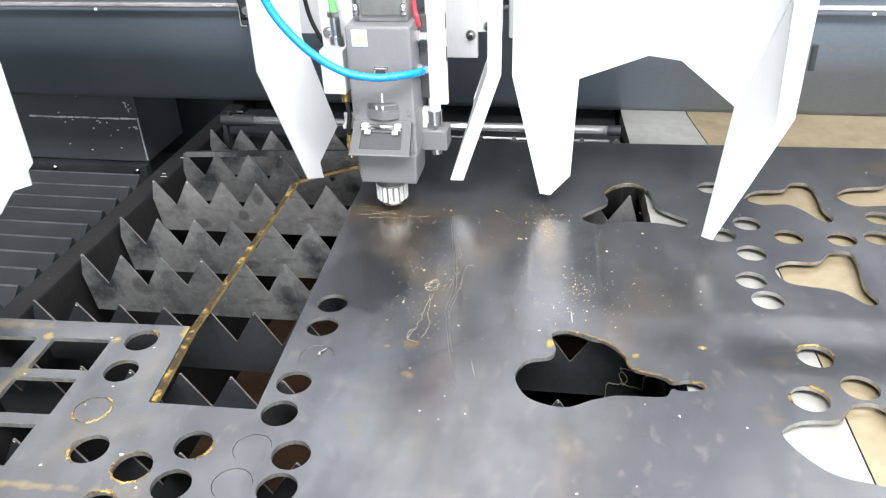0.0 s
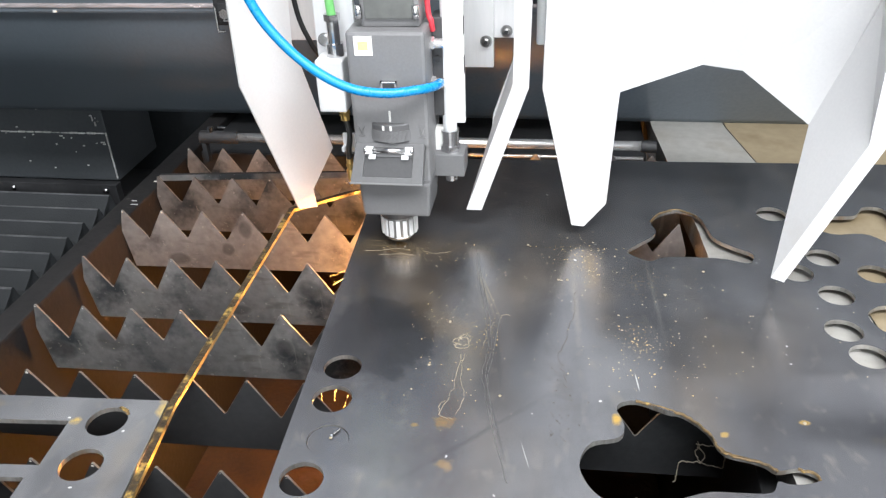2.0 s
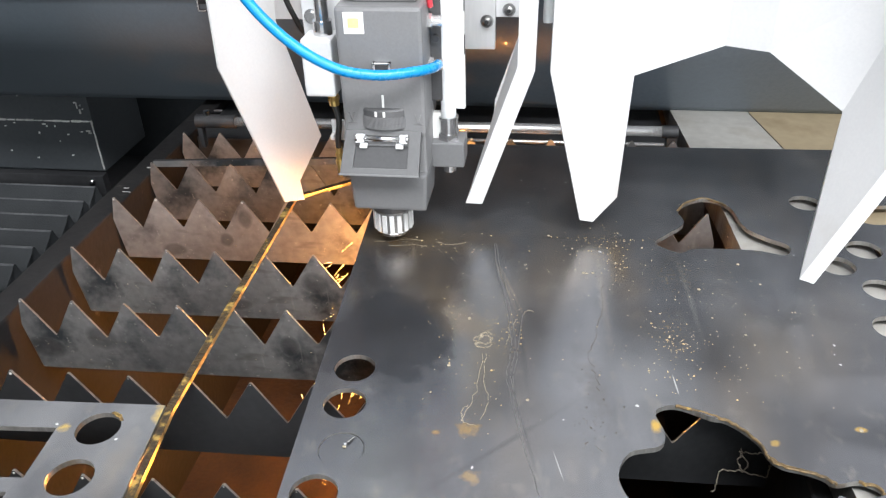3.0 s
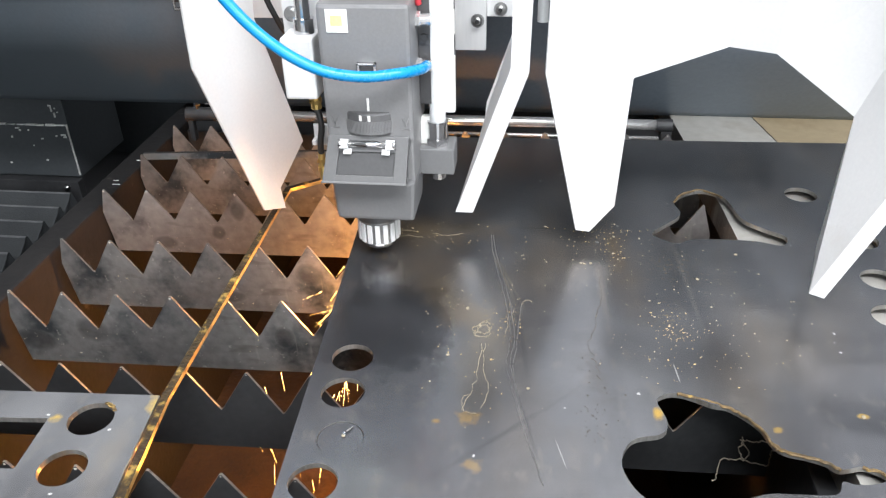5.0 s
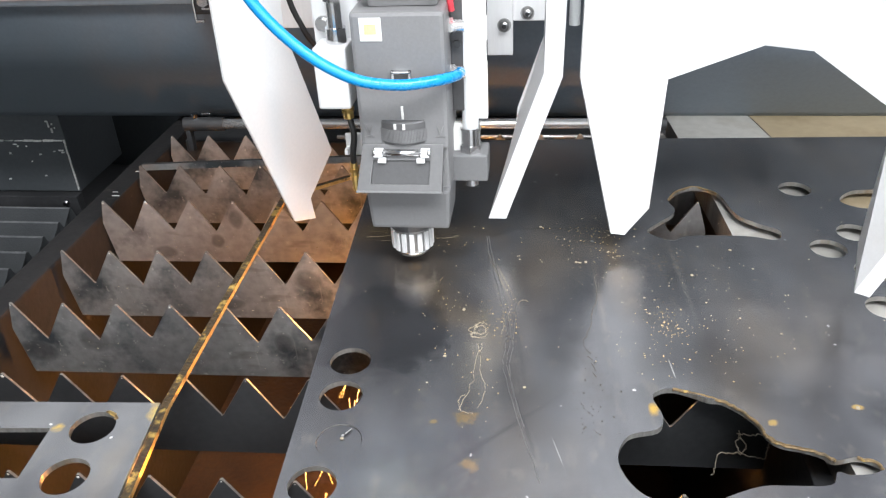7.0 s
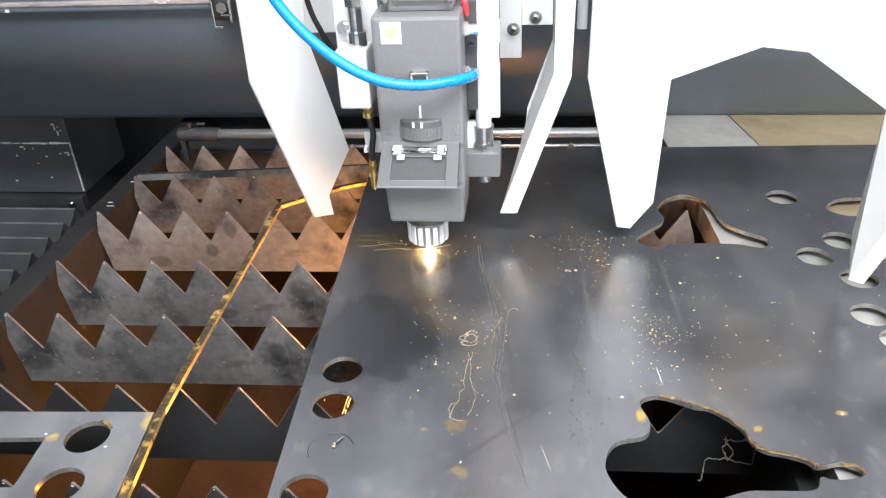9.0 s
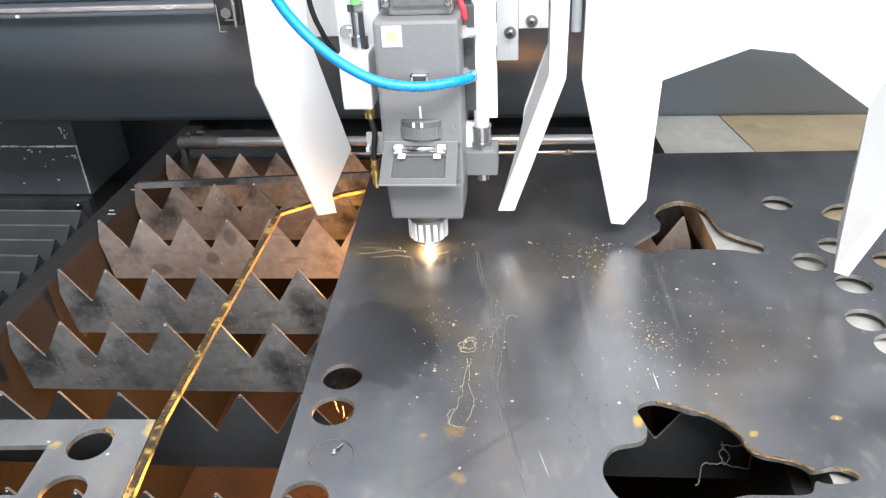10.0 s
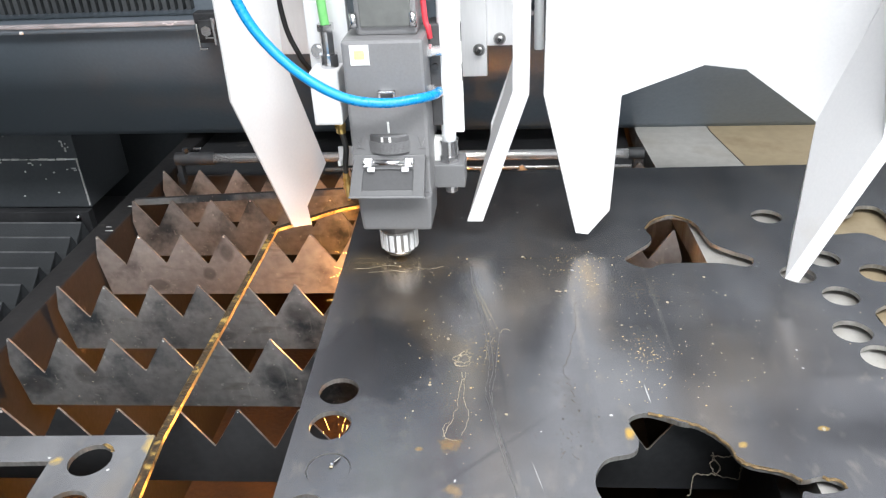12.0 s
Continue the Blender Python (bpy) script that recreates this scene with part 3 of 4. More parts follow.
for a in range(4):
    bar.faces.new((bar_rings[0][a], bar_rings[0][(a + 1) % 4], bar_rings[1][(a + 1) % 4], bar_rings[1][a])).material_index = 0
bar.faces.new(bar_rings[0][::-1])
bar.faces.new(bar_rings[1]).material_index = 1
part("flat_bar", bar, [M_SLAT, M_FRAME], bed, "loose flat steel bar across the slats")
for cx, cy, w, d in ((-.450, .070, .008, .0016), (-.446, .058, .012, .0014), (-.447, .142, .007, .002)):
    part("paint_chip", box(cx, cx + w, cy, cy + d, -.0305, -.0296), M_CHIP, bed)

# ---- clamp rod at the back of the bed ----
clamp = thing("clamp_rod", "polished steel rod in a black holder across the bed", "rod")
part("shaft", rod((-0.345, 0.262, 0.003), (0.385, 0.268, 0.003), 0.0085), M_SATIN, clamp, "polished steel shaft", True)
part("holder", join(rod((-0.405, 0.2615, 0.003), (-0.335, 0.262, 0.003), 0.0115), box(-0.405, -0.396, 0.256, 0.270, -0.045, 0.0, 0.002)), M_FRAME, clamp, "black holder")
part("holder", join(rod((0.37, 0.268, 0.003), (0.395, 0.268, 0.003), 0.010), box(0.378, 0.395, 0.262, 0.276, -0.110, 0.0, 0.002)), M_FRAME, clamp, "black holder")
part("lower_bar", rod((-.14, .256, -.017), (.375, .262, -.017), .0032, seg=12), M_SATIN, clamp, "thin steel bar below the shaft", True)
part("wing_nut", join(rod((-0.385, 0.262, 0.012), (-0.385, 0.262, 0.022), 0.006, seg=6), box(-0.375, -0.36, 0.268, 0.274, 0.016, 0.020, 0.001)), M_CHROME, clamp, "steel clamp nut")

# ---- plates under the sheet ----
galv = part("support_plate", slab([(0.398, 0.90), (0.399, 0.40), (0.432, 0.03), (0.461, -0.46), (0.48, -1.05), (0.655, -1.05), (0.606, -0.24), (0.592, 0.03), (0.528, 0.40), (0.50, 0.90)], [], -0.050, -0.0135), [M_GALV, M_CUT])
tagged(galv, "pale galvanised steel plate lying on the bed", "metal plate")
tan = part("support_plate", slab([(0.502, 0.90), (0.530, 0.40), (0.594, 0.03), (0.608, -0.24), (0.657, -1.05), (1.45, -1.05), (1.45, 0.90)], [], -0.050, -0.0135), [M_TAN, M_CUT])
tagged(tan, "tan filmed steel plate lying on the bed", "metal plate")

# ---- the sheet being cut ----
HOLES = [(.013, -.343), (.015, -.394), (.015, -.503), (.016, -.554), (.050, -.612), (.051, -.657), (.060, -.71), (-.204, -.451), (-.199, -.509),
         (-.058, -.612), (-.166, -.633), (-.107, -.650), (-.056, -.667), (-.118, -.705),
         (.535, .048), (.575, -.067), (.534, -.106), (.569, -.153), (.558, -.224), (.572, -.269), (.628, -.101), (.700, -.100),
         (.606, -.380), (.585, -.456), (.642, -.430), (.752, -.091), (.770, -.030)]
KEPT = [(.026, -.452), (.006, -.608), (.004, -.657), (-.197, -.576)]
R_HOLE = 0.0205


def square(x, y, w, h, turn=0.07):
    c, s_ = math.cos(turn), math.sin(turn)
    return [(x + a * c - b * s_, y + a * s_ + b * c) for a, b in ((-w / 2, -h / 2), (w / 2, -h / 2), (w / 2, h / 2), (-w / 2, h / 2))]


openings = [circle(x, y, R_HOLE) for x, y in HOLES] + [circle(x, y, R_HOLE) for x, y in KEPT]
openings += [square(x, y, 0.078, 0.060) for x, y in ((-.280, -.487), (-.281, -.563), (-.283, -.640), (-.378, -.494), (-.379, -.570), (-.381, -.648), (-.476, -.501), (-.478, -.578))]
CUTOUTS = [
    [(.323, -.504), (.284, -.494), (.266, -.461), (.276, -.430), (.303, -.419), (.309, -.402), (.303, -.376), (.322, -.365), (.352, -.377), (.364, -.379), (.378, -.390), (.389, -.405), (.394, -.421), (.403, -.430), (.420, -.434), (.433, -.439), (.442, -.446), (.461, -.441), (.474, -.446), (.477, -.453), (.465, -.459), (.449, -.461), (.440, -.459), (.431, -.473), (.400, -.476), (.378, -.478), (.352, -.489)],
    [(.330, -.074), (.345, -.052), (.365, -.030), (.371, -.012), (.366, .010), (.380, .036), (.408, .050), (.434, .030), (.445, -.024), (.466, -.048), (.489, -.066), (.480, -.088), (.446, -.080), (.380, -.082), (.356, -.094)],
    [(.583, .016), (.606, .044), (.646, .052), (.665, .078), (.690, .075), (.695, .037), (.694, -.008), (.703, -.040), (.686, -.050), (.650, -.002), (.605, -.004)],
    [(.593, -.192), (.614, -.171), (.653, -.167), (.677, -.137), (.702, -.137), (.704, -.172), (.699, -.222), (.708, -.256), (.692, -.266), (.664, -.238), (.606, -.226)],
    [(.724, .036), (.748, .066), (.800, .078), (.82, .10), (.845, .096), (.85, .05), (.845, .0), (.80, .012), (.745, .006)],
    [(.546, -.517), (.569, -.493), (.608, -.485), (.627, -.460), (.652, -.456), (.668, -.48), (.672, -.54), (.655, -.585), (.627, -.574), (.580, -.562)],
]
openings += [[(q.x, q.y) for q in spline([(x, y, 0) for x, y in c], 5, True)] for c in CUTOUTS]
sheet = thing("steel_sheet", "dark hot-rolled steel sheet with cut-outs, rust specks and scratches", "steel sheet")
OUTLINE = [(-.62, -.440), (-.155, -.415), (-.139, -.557), (-.012, -.552), (-.050, .200), (.32, .213), (1.40, .250), (1.42, -1.05), (-.62, -1.08)]
part("plate", slab(OUTLINE, openings, -SHEET_T, 0.0), [M_SHEET, M_CUT], sheet)
LINE = [(-.1335, -.554), (-.1495, -.416), (-.152, -.29), (-.157, .012), (-.080, .074), (-.046, .090)]
strip = [(x - 0.0040, y + 0.0015) for x, y in LINE] + [(x + 0.0040, y - 0.0015) for x, y in LINE[::-1]]
part("skeleton_strip", slab(strip, [], -SHEET_T, -0.0004), [M_RUST, M_GOLD], sheet, "rusty narrow strip left beside the window")
for x, y in KEPT:
    part("slug", lathe([(R_HOLE - 0.0006, -SHEET_T - 0.001), (R_HOLE - 0.0006, -0.0009)], (x, y, 0), 28), M_SHEET, sheet)

drip = join(rod((.0285, -.447, -.0008), (.0285, -.447, .0016), .0022, .0014, 10), rod((.0300, -.4445, .0006), (.0345, -.437, .0004), .0012, .0006, 8))
part("drip", drip, M_CHROME, sheet, "bright bead of metal with a tail")
rj = random.Random(11)


def shaky(points, step, height):
    """A hand-shaky line through a few points on the sheet."""
    return [(q.x + rj.gauss(0, step), q.y + rj.gauss(0, step), height) for q in spline([(x, y, 0) for x, y in points], 5)]


mark = []
for x, y, r, a0, a1 in ((.137, -.288, .0100, 0.4, 6.0), (.138, -.286, .0065, 2.0, 7.2), (.139, -.278, .0055, 0.2, 4.0), (.134, -.294, .0040, 1.2, 5.0)):
    mark.append((shaky([(x + r * math.cos(a0 + (a1 - a0) * k / 7), y + r * math.sin(a0 + (a1 - a0) * k / 7)) for k in range(8)], .0008, .0000), .0004))
for pts in ([(.138, -.309), (.137, -.353), (.134, -.380), (.127, -.406)], [(.142, -.309), (.142, -.348), (.149, -.372), (.145, -.403)], [(.131, -.385), (.126, -.395), (.130, -.408), (.141, -.410)],
            [(.160, -.262), (.163, -.275), (.160, -.290)], [(.170, -.245), (.166, -.256), (.168, -.270)], [(.176, -.236), (.181, -.229), (.186, -.231)],
            [(-.020, -.101), (.002, -.097), (.026, -.090), (.040, -.093)], [(.002, -.108), (.030, -.104), (.050, -.107)], [(.060, -.094), (.080, -.099), (.098, -.093)]):
    mark.append((shaky(pts, .0007, -.0001), .00036))
for line, r in mark:
    part("residue_trace", hose(line, r, 5, 2), M_RESIDUE, sheet, "pale dried drip")
for pts in ([(.132, -.092), (.143, -.163), (.157, -.226), (.166, -.292), (.164, -.332), (.170, -.369), (.184, -.425), (.201, -.488)], [(.135, -.092), (.147, -.163), (.161, -.226), (.170, -.292), (.168, -.332), (.174, -.369), (.187, -.425)],
            [(.175, -.236), (.173, -.302), (.171, -.350), (.181, -.402)]):
    part("scuff_line", hose(shaky(pts, .0004, -.0003), .00060, 5, 2), M_SCUFF, sheet, "dull scuffed line")
for pts in ([(.322, -.365), (.345, -.371), (.364, -.379), (.378, -.390), (.389, -.405), (.394, -.421), (.403, -.430), (.420, -.434), (.433, -.439), (.442, -.446)], [(.394, -.421), (.403, -.430), (.420, -.434)], [(.461, -.441), (.474, -.446), (.477, -.453)], [(.365, .012), (.380, .037), (.408, .051), (.432, .033)]):
    part("scorched_rim", hose(shaky([(x, y) for x, y in pts], .0005, -.0008), .0015, 6, 2), M_RIM, sheet, "scorched rusty rim of a cut-out")
for pts in ([(0.26, -0.173), (0.262, -0.211), (0.255, -0.243), (0.251, -0.273), (0.244, -0.301), (0.249, -0.322), (0.253, -0.351)],):
    part("fine_crack", hose(shaky(pts, .0012, -.0003), .00055, 5, 2), M_PIT, sheet, "dark hairline in the mill scale")
drops, flecks = bmesh.new(), bmesh.new()
rs = random.Random(3)
for x, y in ((.199, -.067), (.369, -.171), (.421, -.114), (.241, -.149), (.252, -.148), (.028, -.449), (.245, -.150), (.480, -.381), (.186, -.372), (.106, -.330), (.118, -.250)):
    bmesh.ops.create_icosphere(drops, subdivisions=1, radius=.0021, matrix=Matrix.Translation((x, y, 0)) @ Matrix.Diagonal((1, rs.uniform(.7, 1.5), .5, 1)))
for bm_, n_, spots in ((drops, 460, ((.45, -.20, .09, .08), (.20, -.20, .10, .09), (.42, -.06, .10, .05), (.33, -.29, .05, .03), (.05, -.09, .05, .02), (.370, -.270, .040, .040), (.26, -.09, .03, .03), (.38, -.16, .05, .05), (.15, -.30, .05, .08), (.33, -.20, .06, .06), (.25, -.14, .05, .03), (.10, -.20, .05, .06))),
                       (flecks, 300, ((.330, -.300, .018, .030), (.324, -.252, .008, .022), (.328, -.270, .010, .014), (.04, -.095, .05, .012), (.258, -.090, .025, .016), (.168, -.255, .008, .018), (.140, -.330, .010, .050), (.36, -.30, .035, .03), (.098, -.250, .010, .04), (0.281, -0.070, .045, .0035), (0.281, -0.116, .010, .022)))):
    for k in range(n_):
        cx, cy, sx, sy = spots[k % len(spots)]
        x, y, r = rs.gauss(cx, sx), rs.gauss(cy, sy), rs.uniform(.0003, .0008) * (1.6 if rs.random() < .12 else 1)
        if x < 0 or (.27 < x < .48 and y < -.355):
            continue
        bmesh.ops.create_icosphere(bm_, subdivisions=1, radius=r, matrix=Matrix.Translation((x, y, 0)) @ Matrix.Diagonal((rs.uniform(.7, 1.4), rs.uniform(.7, 1.8), .35, 1)))
pits = bmesh.new()
for k in range(46):
    y = rs.uniform(-.435, -.310)
    x = .2445 + .10 * (y + .435) * .35 + rs.gauss(0, .0075 if k % 3 else .016)
    r = rs.uniform(.0004, .0011)
    bmesh.ops.create_icosphere(pits, subdivisions=1, radius=r, matrix=Matrix.Translation((x, y, 0)) @ Matrix.Diagonal((rs.uniform(.8, 1.5), rs.uniform(.8, 1.7), .25, 1)))
tagged(part("mill_scale_pitting", pits, M_PIT, sheet, "dark pits in the mill scale"), kind="stuff")
tagged(part("spatter", drops, M_RESIDUE, sheet, "pale beads of metal spatter"), kind="stuff")
tagged(part("rust_flecks", flecks, M_FLECK, sheet, "golden flecks of rust"), kind="stuff")
for x, y, a0, a1 in ((-.197, -.576, 3.6, 7.4), (-.107, -.650, 1.2, 6.4), (-.204, -.451, .6, 1.4), (-.166, -.633, 2.6, 4.4), (-.058, -.612, 5.2, 6.6), (-.118, -.705, .4, 2.4), (.606, -.380, .2, 3.0), (.585, -.456, .2, 1.6), (.585, -.456, 2.8, 3.6)):
    for b0, b1, r in ((a0, a0 + (a1 - a0) * .42, .0009), (a0 + (a1 - a0) * .36, a0 + (a1 - a0) * .80, .0013), (a0 + (a1 - a0) * .74, a1, .0008)):
        arc = [(x + (R_HOLE + .0009) * math.cos(b0 + (b1 - b0) * k / 7), y + (R_HOLE + .0009) * math.sin(b0 + (b1 - b0) * k / 7)) for k in range(8)]
        part("rust_ring", hose(shaky(arc, .0007, -.0003), r, 6, 2), M_RIM if r < .001 else M_GOLD, sheet, "golden rust along a cut")
for pts in ([(0.391, -0.052), (0.390, -0.065), (0.393, -0.078), (0.409, -0.085), (0.419, -0.086), (0.419, -0.074), (0.421, -0.066), (0.426, -0.063)], [(0.396, -0.082), (0.384, -0.081), (0.374, -0.083), (0.374, -0.100), (0.372, -0.111)],
            [(0.390, -0.055), (0.403, -0.056), (0.413, -0.054)], [(0.390, -0.058), (0.398, -0.069), (0.397, -0.079)]):
    part("slag_string", hose([(q[0], -.3625 + rj.gauss(0, .0004), q[1]) for q in shaky(pts, .0008, 0)], .0006, 6, 2), M_STRING, bed, "pale string of slag hanging on a slat")

# ---- gantry beam ----
beam = thing("gantry_beam", "black enamelled gantry beam over the bed", "gantry beam")
prof = [(0.330, 0.222), (0.332, 0.200), (0.333, 0.178), (0.3355, 0.158), (0.339, 0.140), (0.344, 0.124), (0.351, 0.108), (0.360, 0.092), (0.420, -0.004), (0.428, -0.015), (0.60, -0.015), (0.60, 0.222)]
fp = bmesh.new()
ends = [[fp.verts.new((x, y, z)) for y, z in prof] for x in (-1.30, 1.70)]
for a in range(len(prof)):
    c = (a + 1) % len(prof)
    fp.faces.new((ends[0][a], ends[0][c], ends[1][c], ends[1][a]))
fp.faces.new(ends[0])
fp.faces.new(ends[1][::-1])
part("front_panel", fp, M_BLACK, beam, "glossy black sloping panel", True)
part("ledge", box(-1.30, 1.70, 0.316, 0.60, 0.210, 0.226, 0.004), M_BLACK, beam)
# Strip that carries the ledge's painted highlight.
part("ledge_edge", box(-1.30, 1.70, 0.3135, 0.320, 0.2195, 0.2275, 0.002), M_GLINT, beam, "pale strip painted as light caught by the ledge edge")
part("upper_panel", box(-1.30, 1.70, 0.36, 0.60, 0.226, 0.42, 0.004), M_BLACK, beam)
for k in range(64):
    rib = part("cover_rib", box(-1.25 + 0.014 * k, -1.242 + 0.014 * k, 0.345, 0.361, 0.238, 0.41), M_BELLOWS, beam)
block = part("end_block", box(-1.16, -0.808, 0.60, 0.80, -0.262, 0.30, 0.003), M_BLOCK, beam, "black end block with worn edges")
rw = random.Random(5)
for k in range(11):
    z = -0.256 + 0.0108 * k
    part("worn_edge", box(-0.8112 - rw.uniform(0, .0006), -0.8095 + rw.uniform(-.0005, .0004), 0.597, 0.602, z, z + rw.uniform(.0095, .0112)), M_CHIP, block, "paint worn white along the edge")
for k in range(14):
    x = -1.12 + 0.0219 * k
    part("worn_edge", box(x, x + rw.uniform(.017, .022), 0.596, 0.602, -0.1420 + rw.uniform(0, .0014), -0.1385 + rw.uniform(-.001, .0014)), M_CHIP, block, "paint worn white along the edge")
for x, z, w, h in ((-.836, -.110, .002, .014), (-.832, -.122, .003, .010), (-.840, -.098, .004, .003), (-.828, -.104, .002, .003), (-.824, -.112, .002, .002), (-.829, -.164, .010, .0024), (-.824, -.169, .006, .003), (-.842, -.166, .004, .0015), (-.93, -.150, .008, .002), (-.922, -.155, .003, .003), (-.945, -.172, .003, .004), (-.90, -.19, .002, .002)):
    part("worn_edge", box(x, x + w, 0.5975, 0.602, z, z + h), M_CHIP, block, "paint worn white near the corner")
part("end_leg", box(-1.28, -0.80, 0.595, 0.80, -0.05, 0.30, 0.004), M_BLOCK, beam)

for k in range(12):
    cx, cz, w = rs.uniform(-1.08, -0.83), rs.uniform(-0.25, -0.06), rs.uniform(.002, .005)
    part("paint_chip", box(cx, cx + w, .5975, .6015, cz, cz + rs.uniform(.001, .003)), M_CHIP, beam)
for cx in (-.66, -.20, .52, .80):
    part("paint_chip", box(cx, cx + .006, .3135, .3180, .2115, .2160), M_CHIP, beam)

# ---- way-cover bellows beside the bed ----
bellows = thing("way_cover", "black folded fabric bellows beside the bed", "bellows")
plate = part("end_plate", box(-1.165, -0.805, 0.575, 0.597, -0.350, -0.262, 0.002), M_FRAME, bellows, "black end plate with two rivets")
for x in (-1.075, -0.833):
    part("rivet", lathe([(0.008, 0), (0.007, 0.004), (0.002, 0.006)], (0, 0, 0), 14), M_CHROME, plate, "", True).matrix_basis = pose(x, 0.575, -0.277, 90, 0, 0)
FOLDS = 16
folds = []
for k in range(FOLDS):
    f = bmesh.new()
    x0, x1 = -1.165, -0.806
    prof = [(-0.050, -0.40), (-0.050, -0.352), (-0.040, -0.330), (-0.020, -0.306), (0.004, -0.291), (0.015, -0.2845), (0.020, -0.283), (0.0235, -0.285), (0.027, -0.31), (0.030, -0.40)]
    rows_ = [[f.verts.new((x + (-1 if side else 1) * (0.006 if z > -0.288 else 0.003 if z > -0.31 else 0.001 if z > -0.34 else 0.0), y - 0.06, z)) for y, z in prof] for side, x in ((0, x0), (1, x1))]
    for i in range(len(prof) - 1):
        # The two crest faces take the painted highlight.
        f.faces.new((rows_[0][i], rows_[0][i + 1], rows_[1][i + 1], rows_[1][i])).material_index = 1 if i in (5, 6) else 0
    f.faces.new(rows_[0])
    f.faces.new(rows_[1][::-1])
    fold = part("fold", f, [M_BELLOWS, M_CREST], bellows)
    folds.append(fold)
part("rail_bed", box(-1.20, -0.77, -1.15, 0.95, -0.999, -0.40, 0.004), M_FRAME, None)
tagged(bpy.data.objects["rail_bed"], "dark steel rail bed under the bellows", "machine rail")

# ---- carriage with its guards ----
carriage = thing("carriage", "white guarded cutting carriage on the gantry beam", "carriage")
part("back_plate", box(.085, .141, .150, .162, .175, .42, .0015), M_ALU, carriage, "pale machined plate")
part("back_plate", box(.141, .182, .158, .170, .217, .42, .0015), M_ALU, carriage, "pale machined plate")
part("back_plate", box(-.175, -.10, .152, .164, .213, .42, .0015), M_ALU, carriage, "pale machined plate")
part("slide_block", box(-.10, .10, .156, .29, .24, .42, .003), M_BLACK, carriage, "black slide block")
for x, y, z in ((.130, .150, .214), (.159, .158, .227)):
    washer = part("washer", rod((x, y, z), (x, y - .0015, z), .0088, seg=20), M_SCREW, carriage, "steel washer")
    part("cap_screw", rod((x, y - .0015, z), (x, y - .007, z), .0066, .0060, 20), M_SCREW, washer, "bright cap screw", True)
    part("hex_socket", rod((x, y - .007, z), (x, y - .0073, z), .0030, seg=6), M_FRAME, washer)
part("top_plate", join(box(-.18, .60, .06, .30, .42, .435, .004), box(-.66, -.18, -.165, -.145, .42, .435, .004), box(-.20, -.18, -.165, .08, .42, .435, .004)), M_WHITE, carriage, "white top plate")
part("rail_bracket", join(box(-.345, -.300, .295, .317, .195, .245, .003), box(-.332, -.310, .280, .297, .205, .237, .002)), M_FRAME, carriage, "dark end bracket")
part("bracket_clip", join(box(-.336, -.333, .276, .281, .190, .232, .0008), box(-.336, -.322, .276, .281, .188, .192, .0008), box(-.309, -.305, .276, .284, .196, .240, .0008), box(-.324, -.305, .278, .282, .206, .209, .0008)), M_CHROME, carriage, "bright wire clip")
part("bracket_screw", rod((-.318, .282, .220), (-.318, .272, .220), .009, seg=6), M_CHROME, carriage)
part("guard", panel([
    [(-.155, -.08, .42), (-.158, -.08, .222), (-.112, 0, .255), (-.104, 0, .42)],
    [(-.158, -.08, .222), (-.125, -.023, .021), (-.108, .006, .010), (-.110, .003, .040), (-.0867, .044, .088), (-.112, 0, .255)]], 0.003), M_WHITE, carriage, "white bent guard plate")
part("guard", join(
    panel([[(.183, -.03, .42), (.181, -.03, .212), (.201, -.03, .208), (.205, -.03, .42)], [(.181, -.03, .212), (.119, -.03, .033), (.140, -.03, .033), (.201, -.03, .208)],
           [(.183, -.03, .42), (.181, -.03, .212), (.180, .03, .235), (.184, .03, .42)], [(.181, -.03, .212), (.119, -.03, .033), (.144, .03, .070), (.151, .03, .150), (.180, .03, .235)]], 0.003)), M_WHITE, carriage, "white bent guard plate")
part("guard", panel([
    [(.222, -.045, .42), (.219, -.045, .212), (.263, -.042, .022), (.279, -.038, .018), (.308, -.014, .041), (.314, -.014, .1990), (.314, -.014, .42)],
    [(.314, -.014, .42), (.314, -.014, .1990), (.411, -.005, .2325), (.411, -.005, .42)],
    [(.411, -.005, .42), (.411, -.005, .2325), (.455, -.025, .232), (.455, -.025, .42)],
    [(.455, -.025, .42), (.455, -.025, .232), (.525, -.080, .187), (.577, -.070, .329), (.60, -.070, .42)],
    [(.60, -.070, .42), (.577, -.070, .329), (.557, -.167, .352), (.56, -.167, .42)],
    [(.577, -.070, .329), (.525, -.080, .187), (.562, -.167, .20), (.557, -.167, .352)],
    [(.525, -.080, .187), (.520, -.085, .040), (.493, -.165, .030), (.562, -.167, .20)],
    [(.56, -.167, .42), (.557, -.167, .352), (.584, -.167, .352), (.587, -.167, .42)],
    [(.557, -.167, .352), (.562, -.167, .20), (.583, -.167, .205), (.584, -.167, .352)],
    [(.562, -.167, .20), (.493, -.165, .030), (.508, -.167, .026), (.583, -.167, .205)]], 0.003), M_WHITE, carriage, "white arched guard plate with a bent wing")
part("guard", panel([[(-.507, -.167, .42), (-.509, -.167, .100), (-.522, -.167, .086), (-.524, -.167, .062), (-.560, -.167, .050), (-.600, -.167, .004), (-.66, -.167, .004), (-.66, -.167, .42)]], 0.003), M_WHITE, carriage, "white bent guard plate with a stepped foot")
part("guard_pin", rod((.588, -.172, .270), (.588, -.172, .300), .004, seg=10), M_FRAME, carriage, "dark pin")
part("sensor_tube", rod((.213, .02, .25), (.213, .02, .42), .006), M_MILKY, carriage)

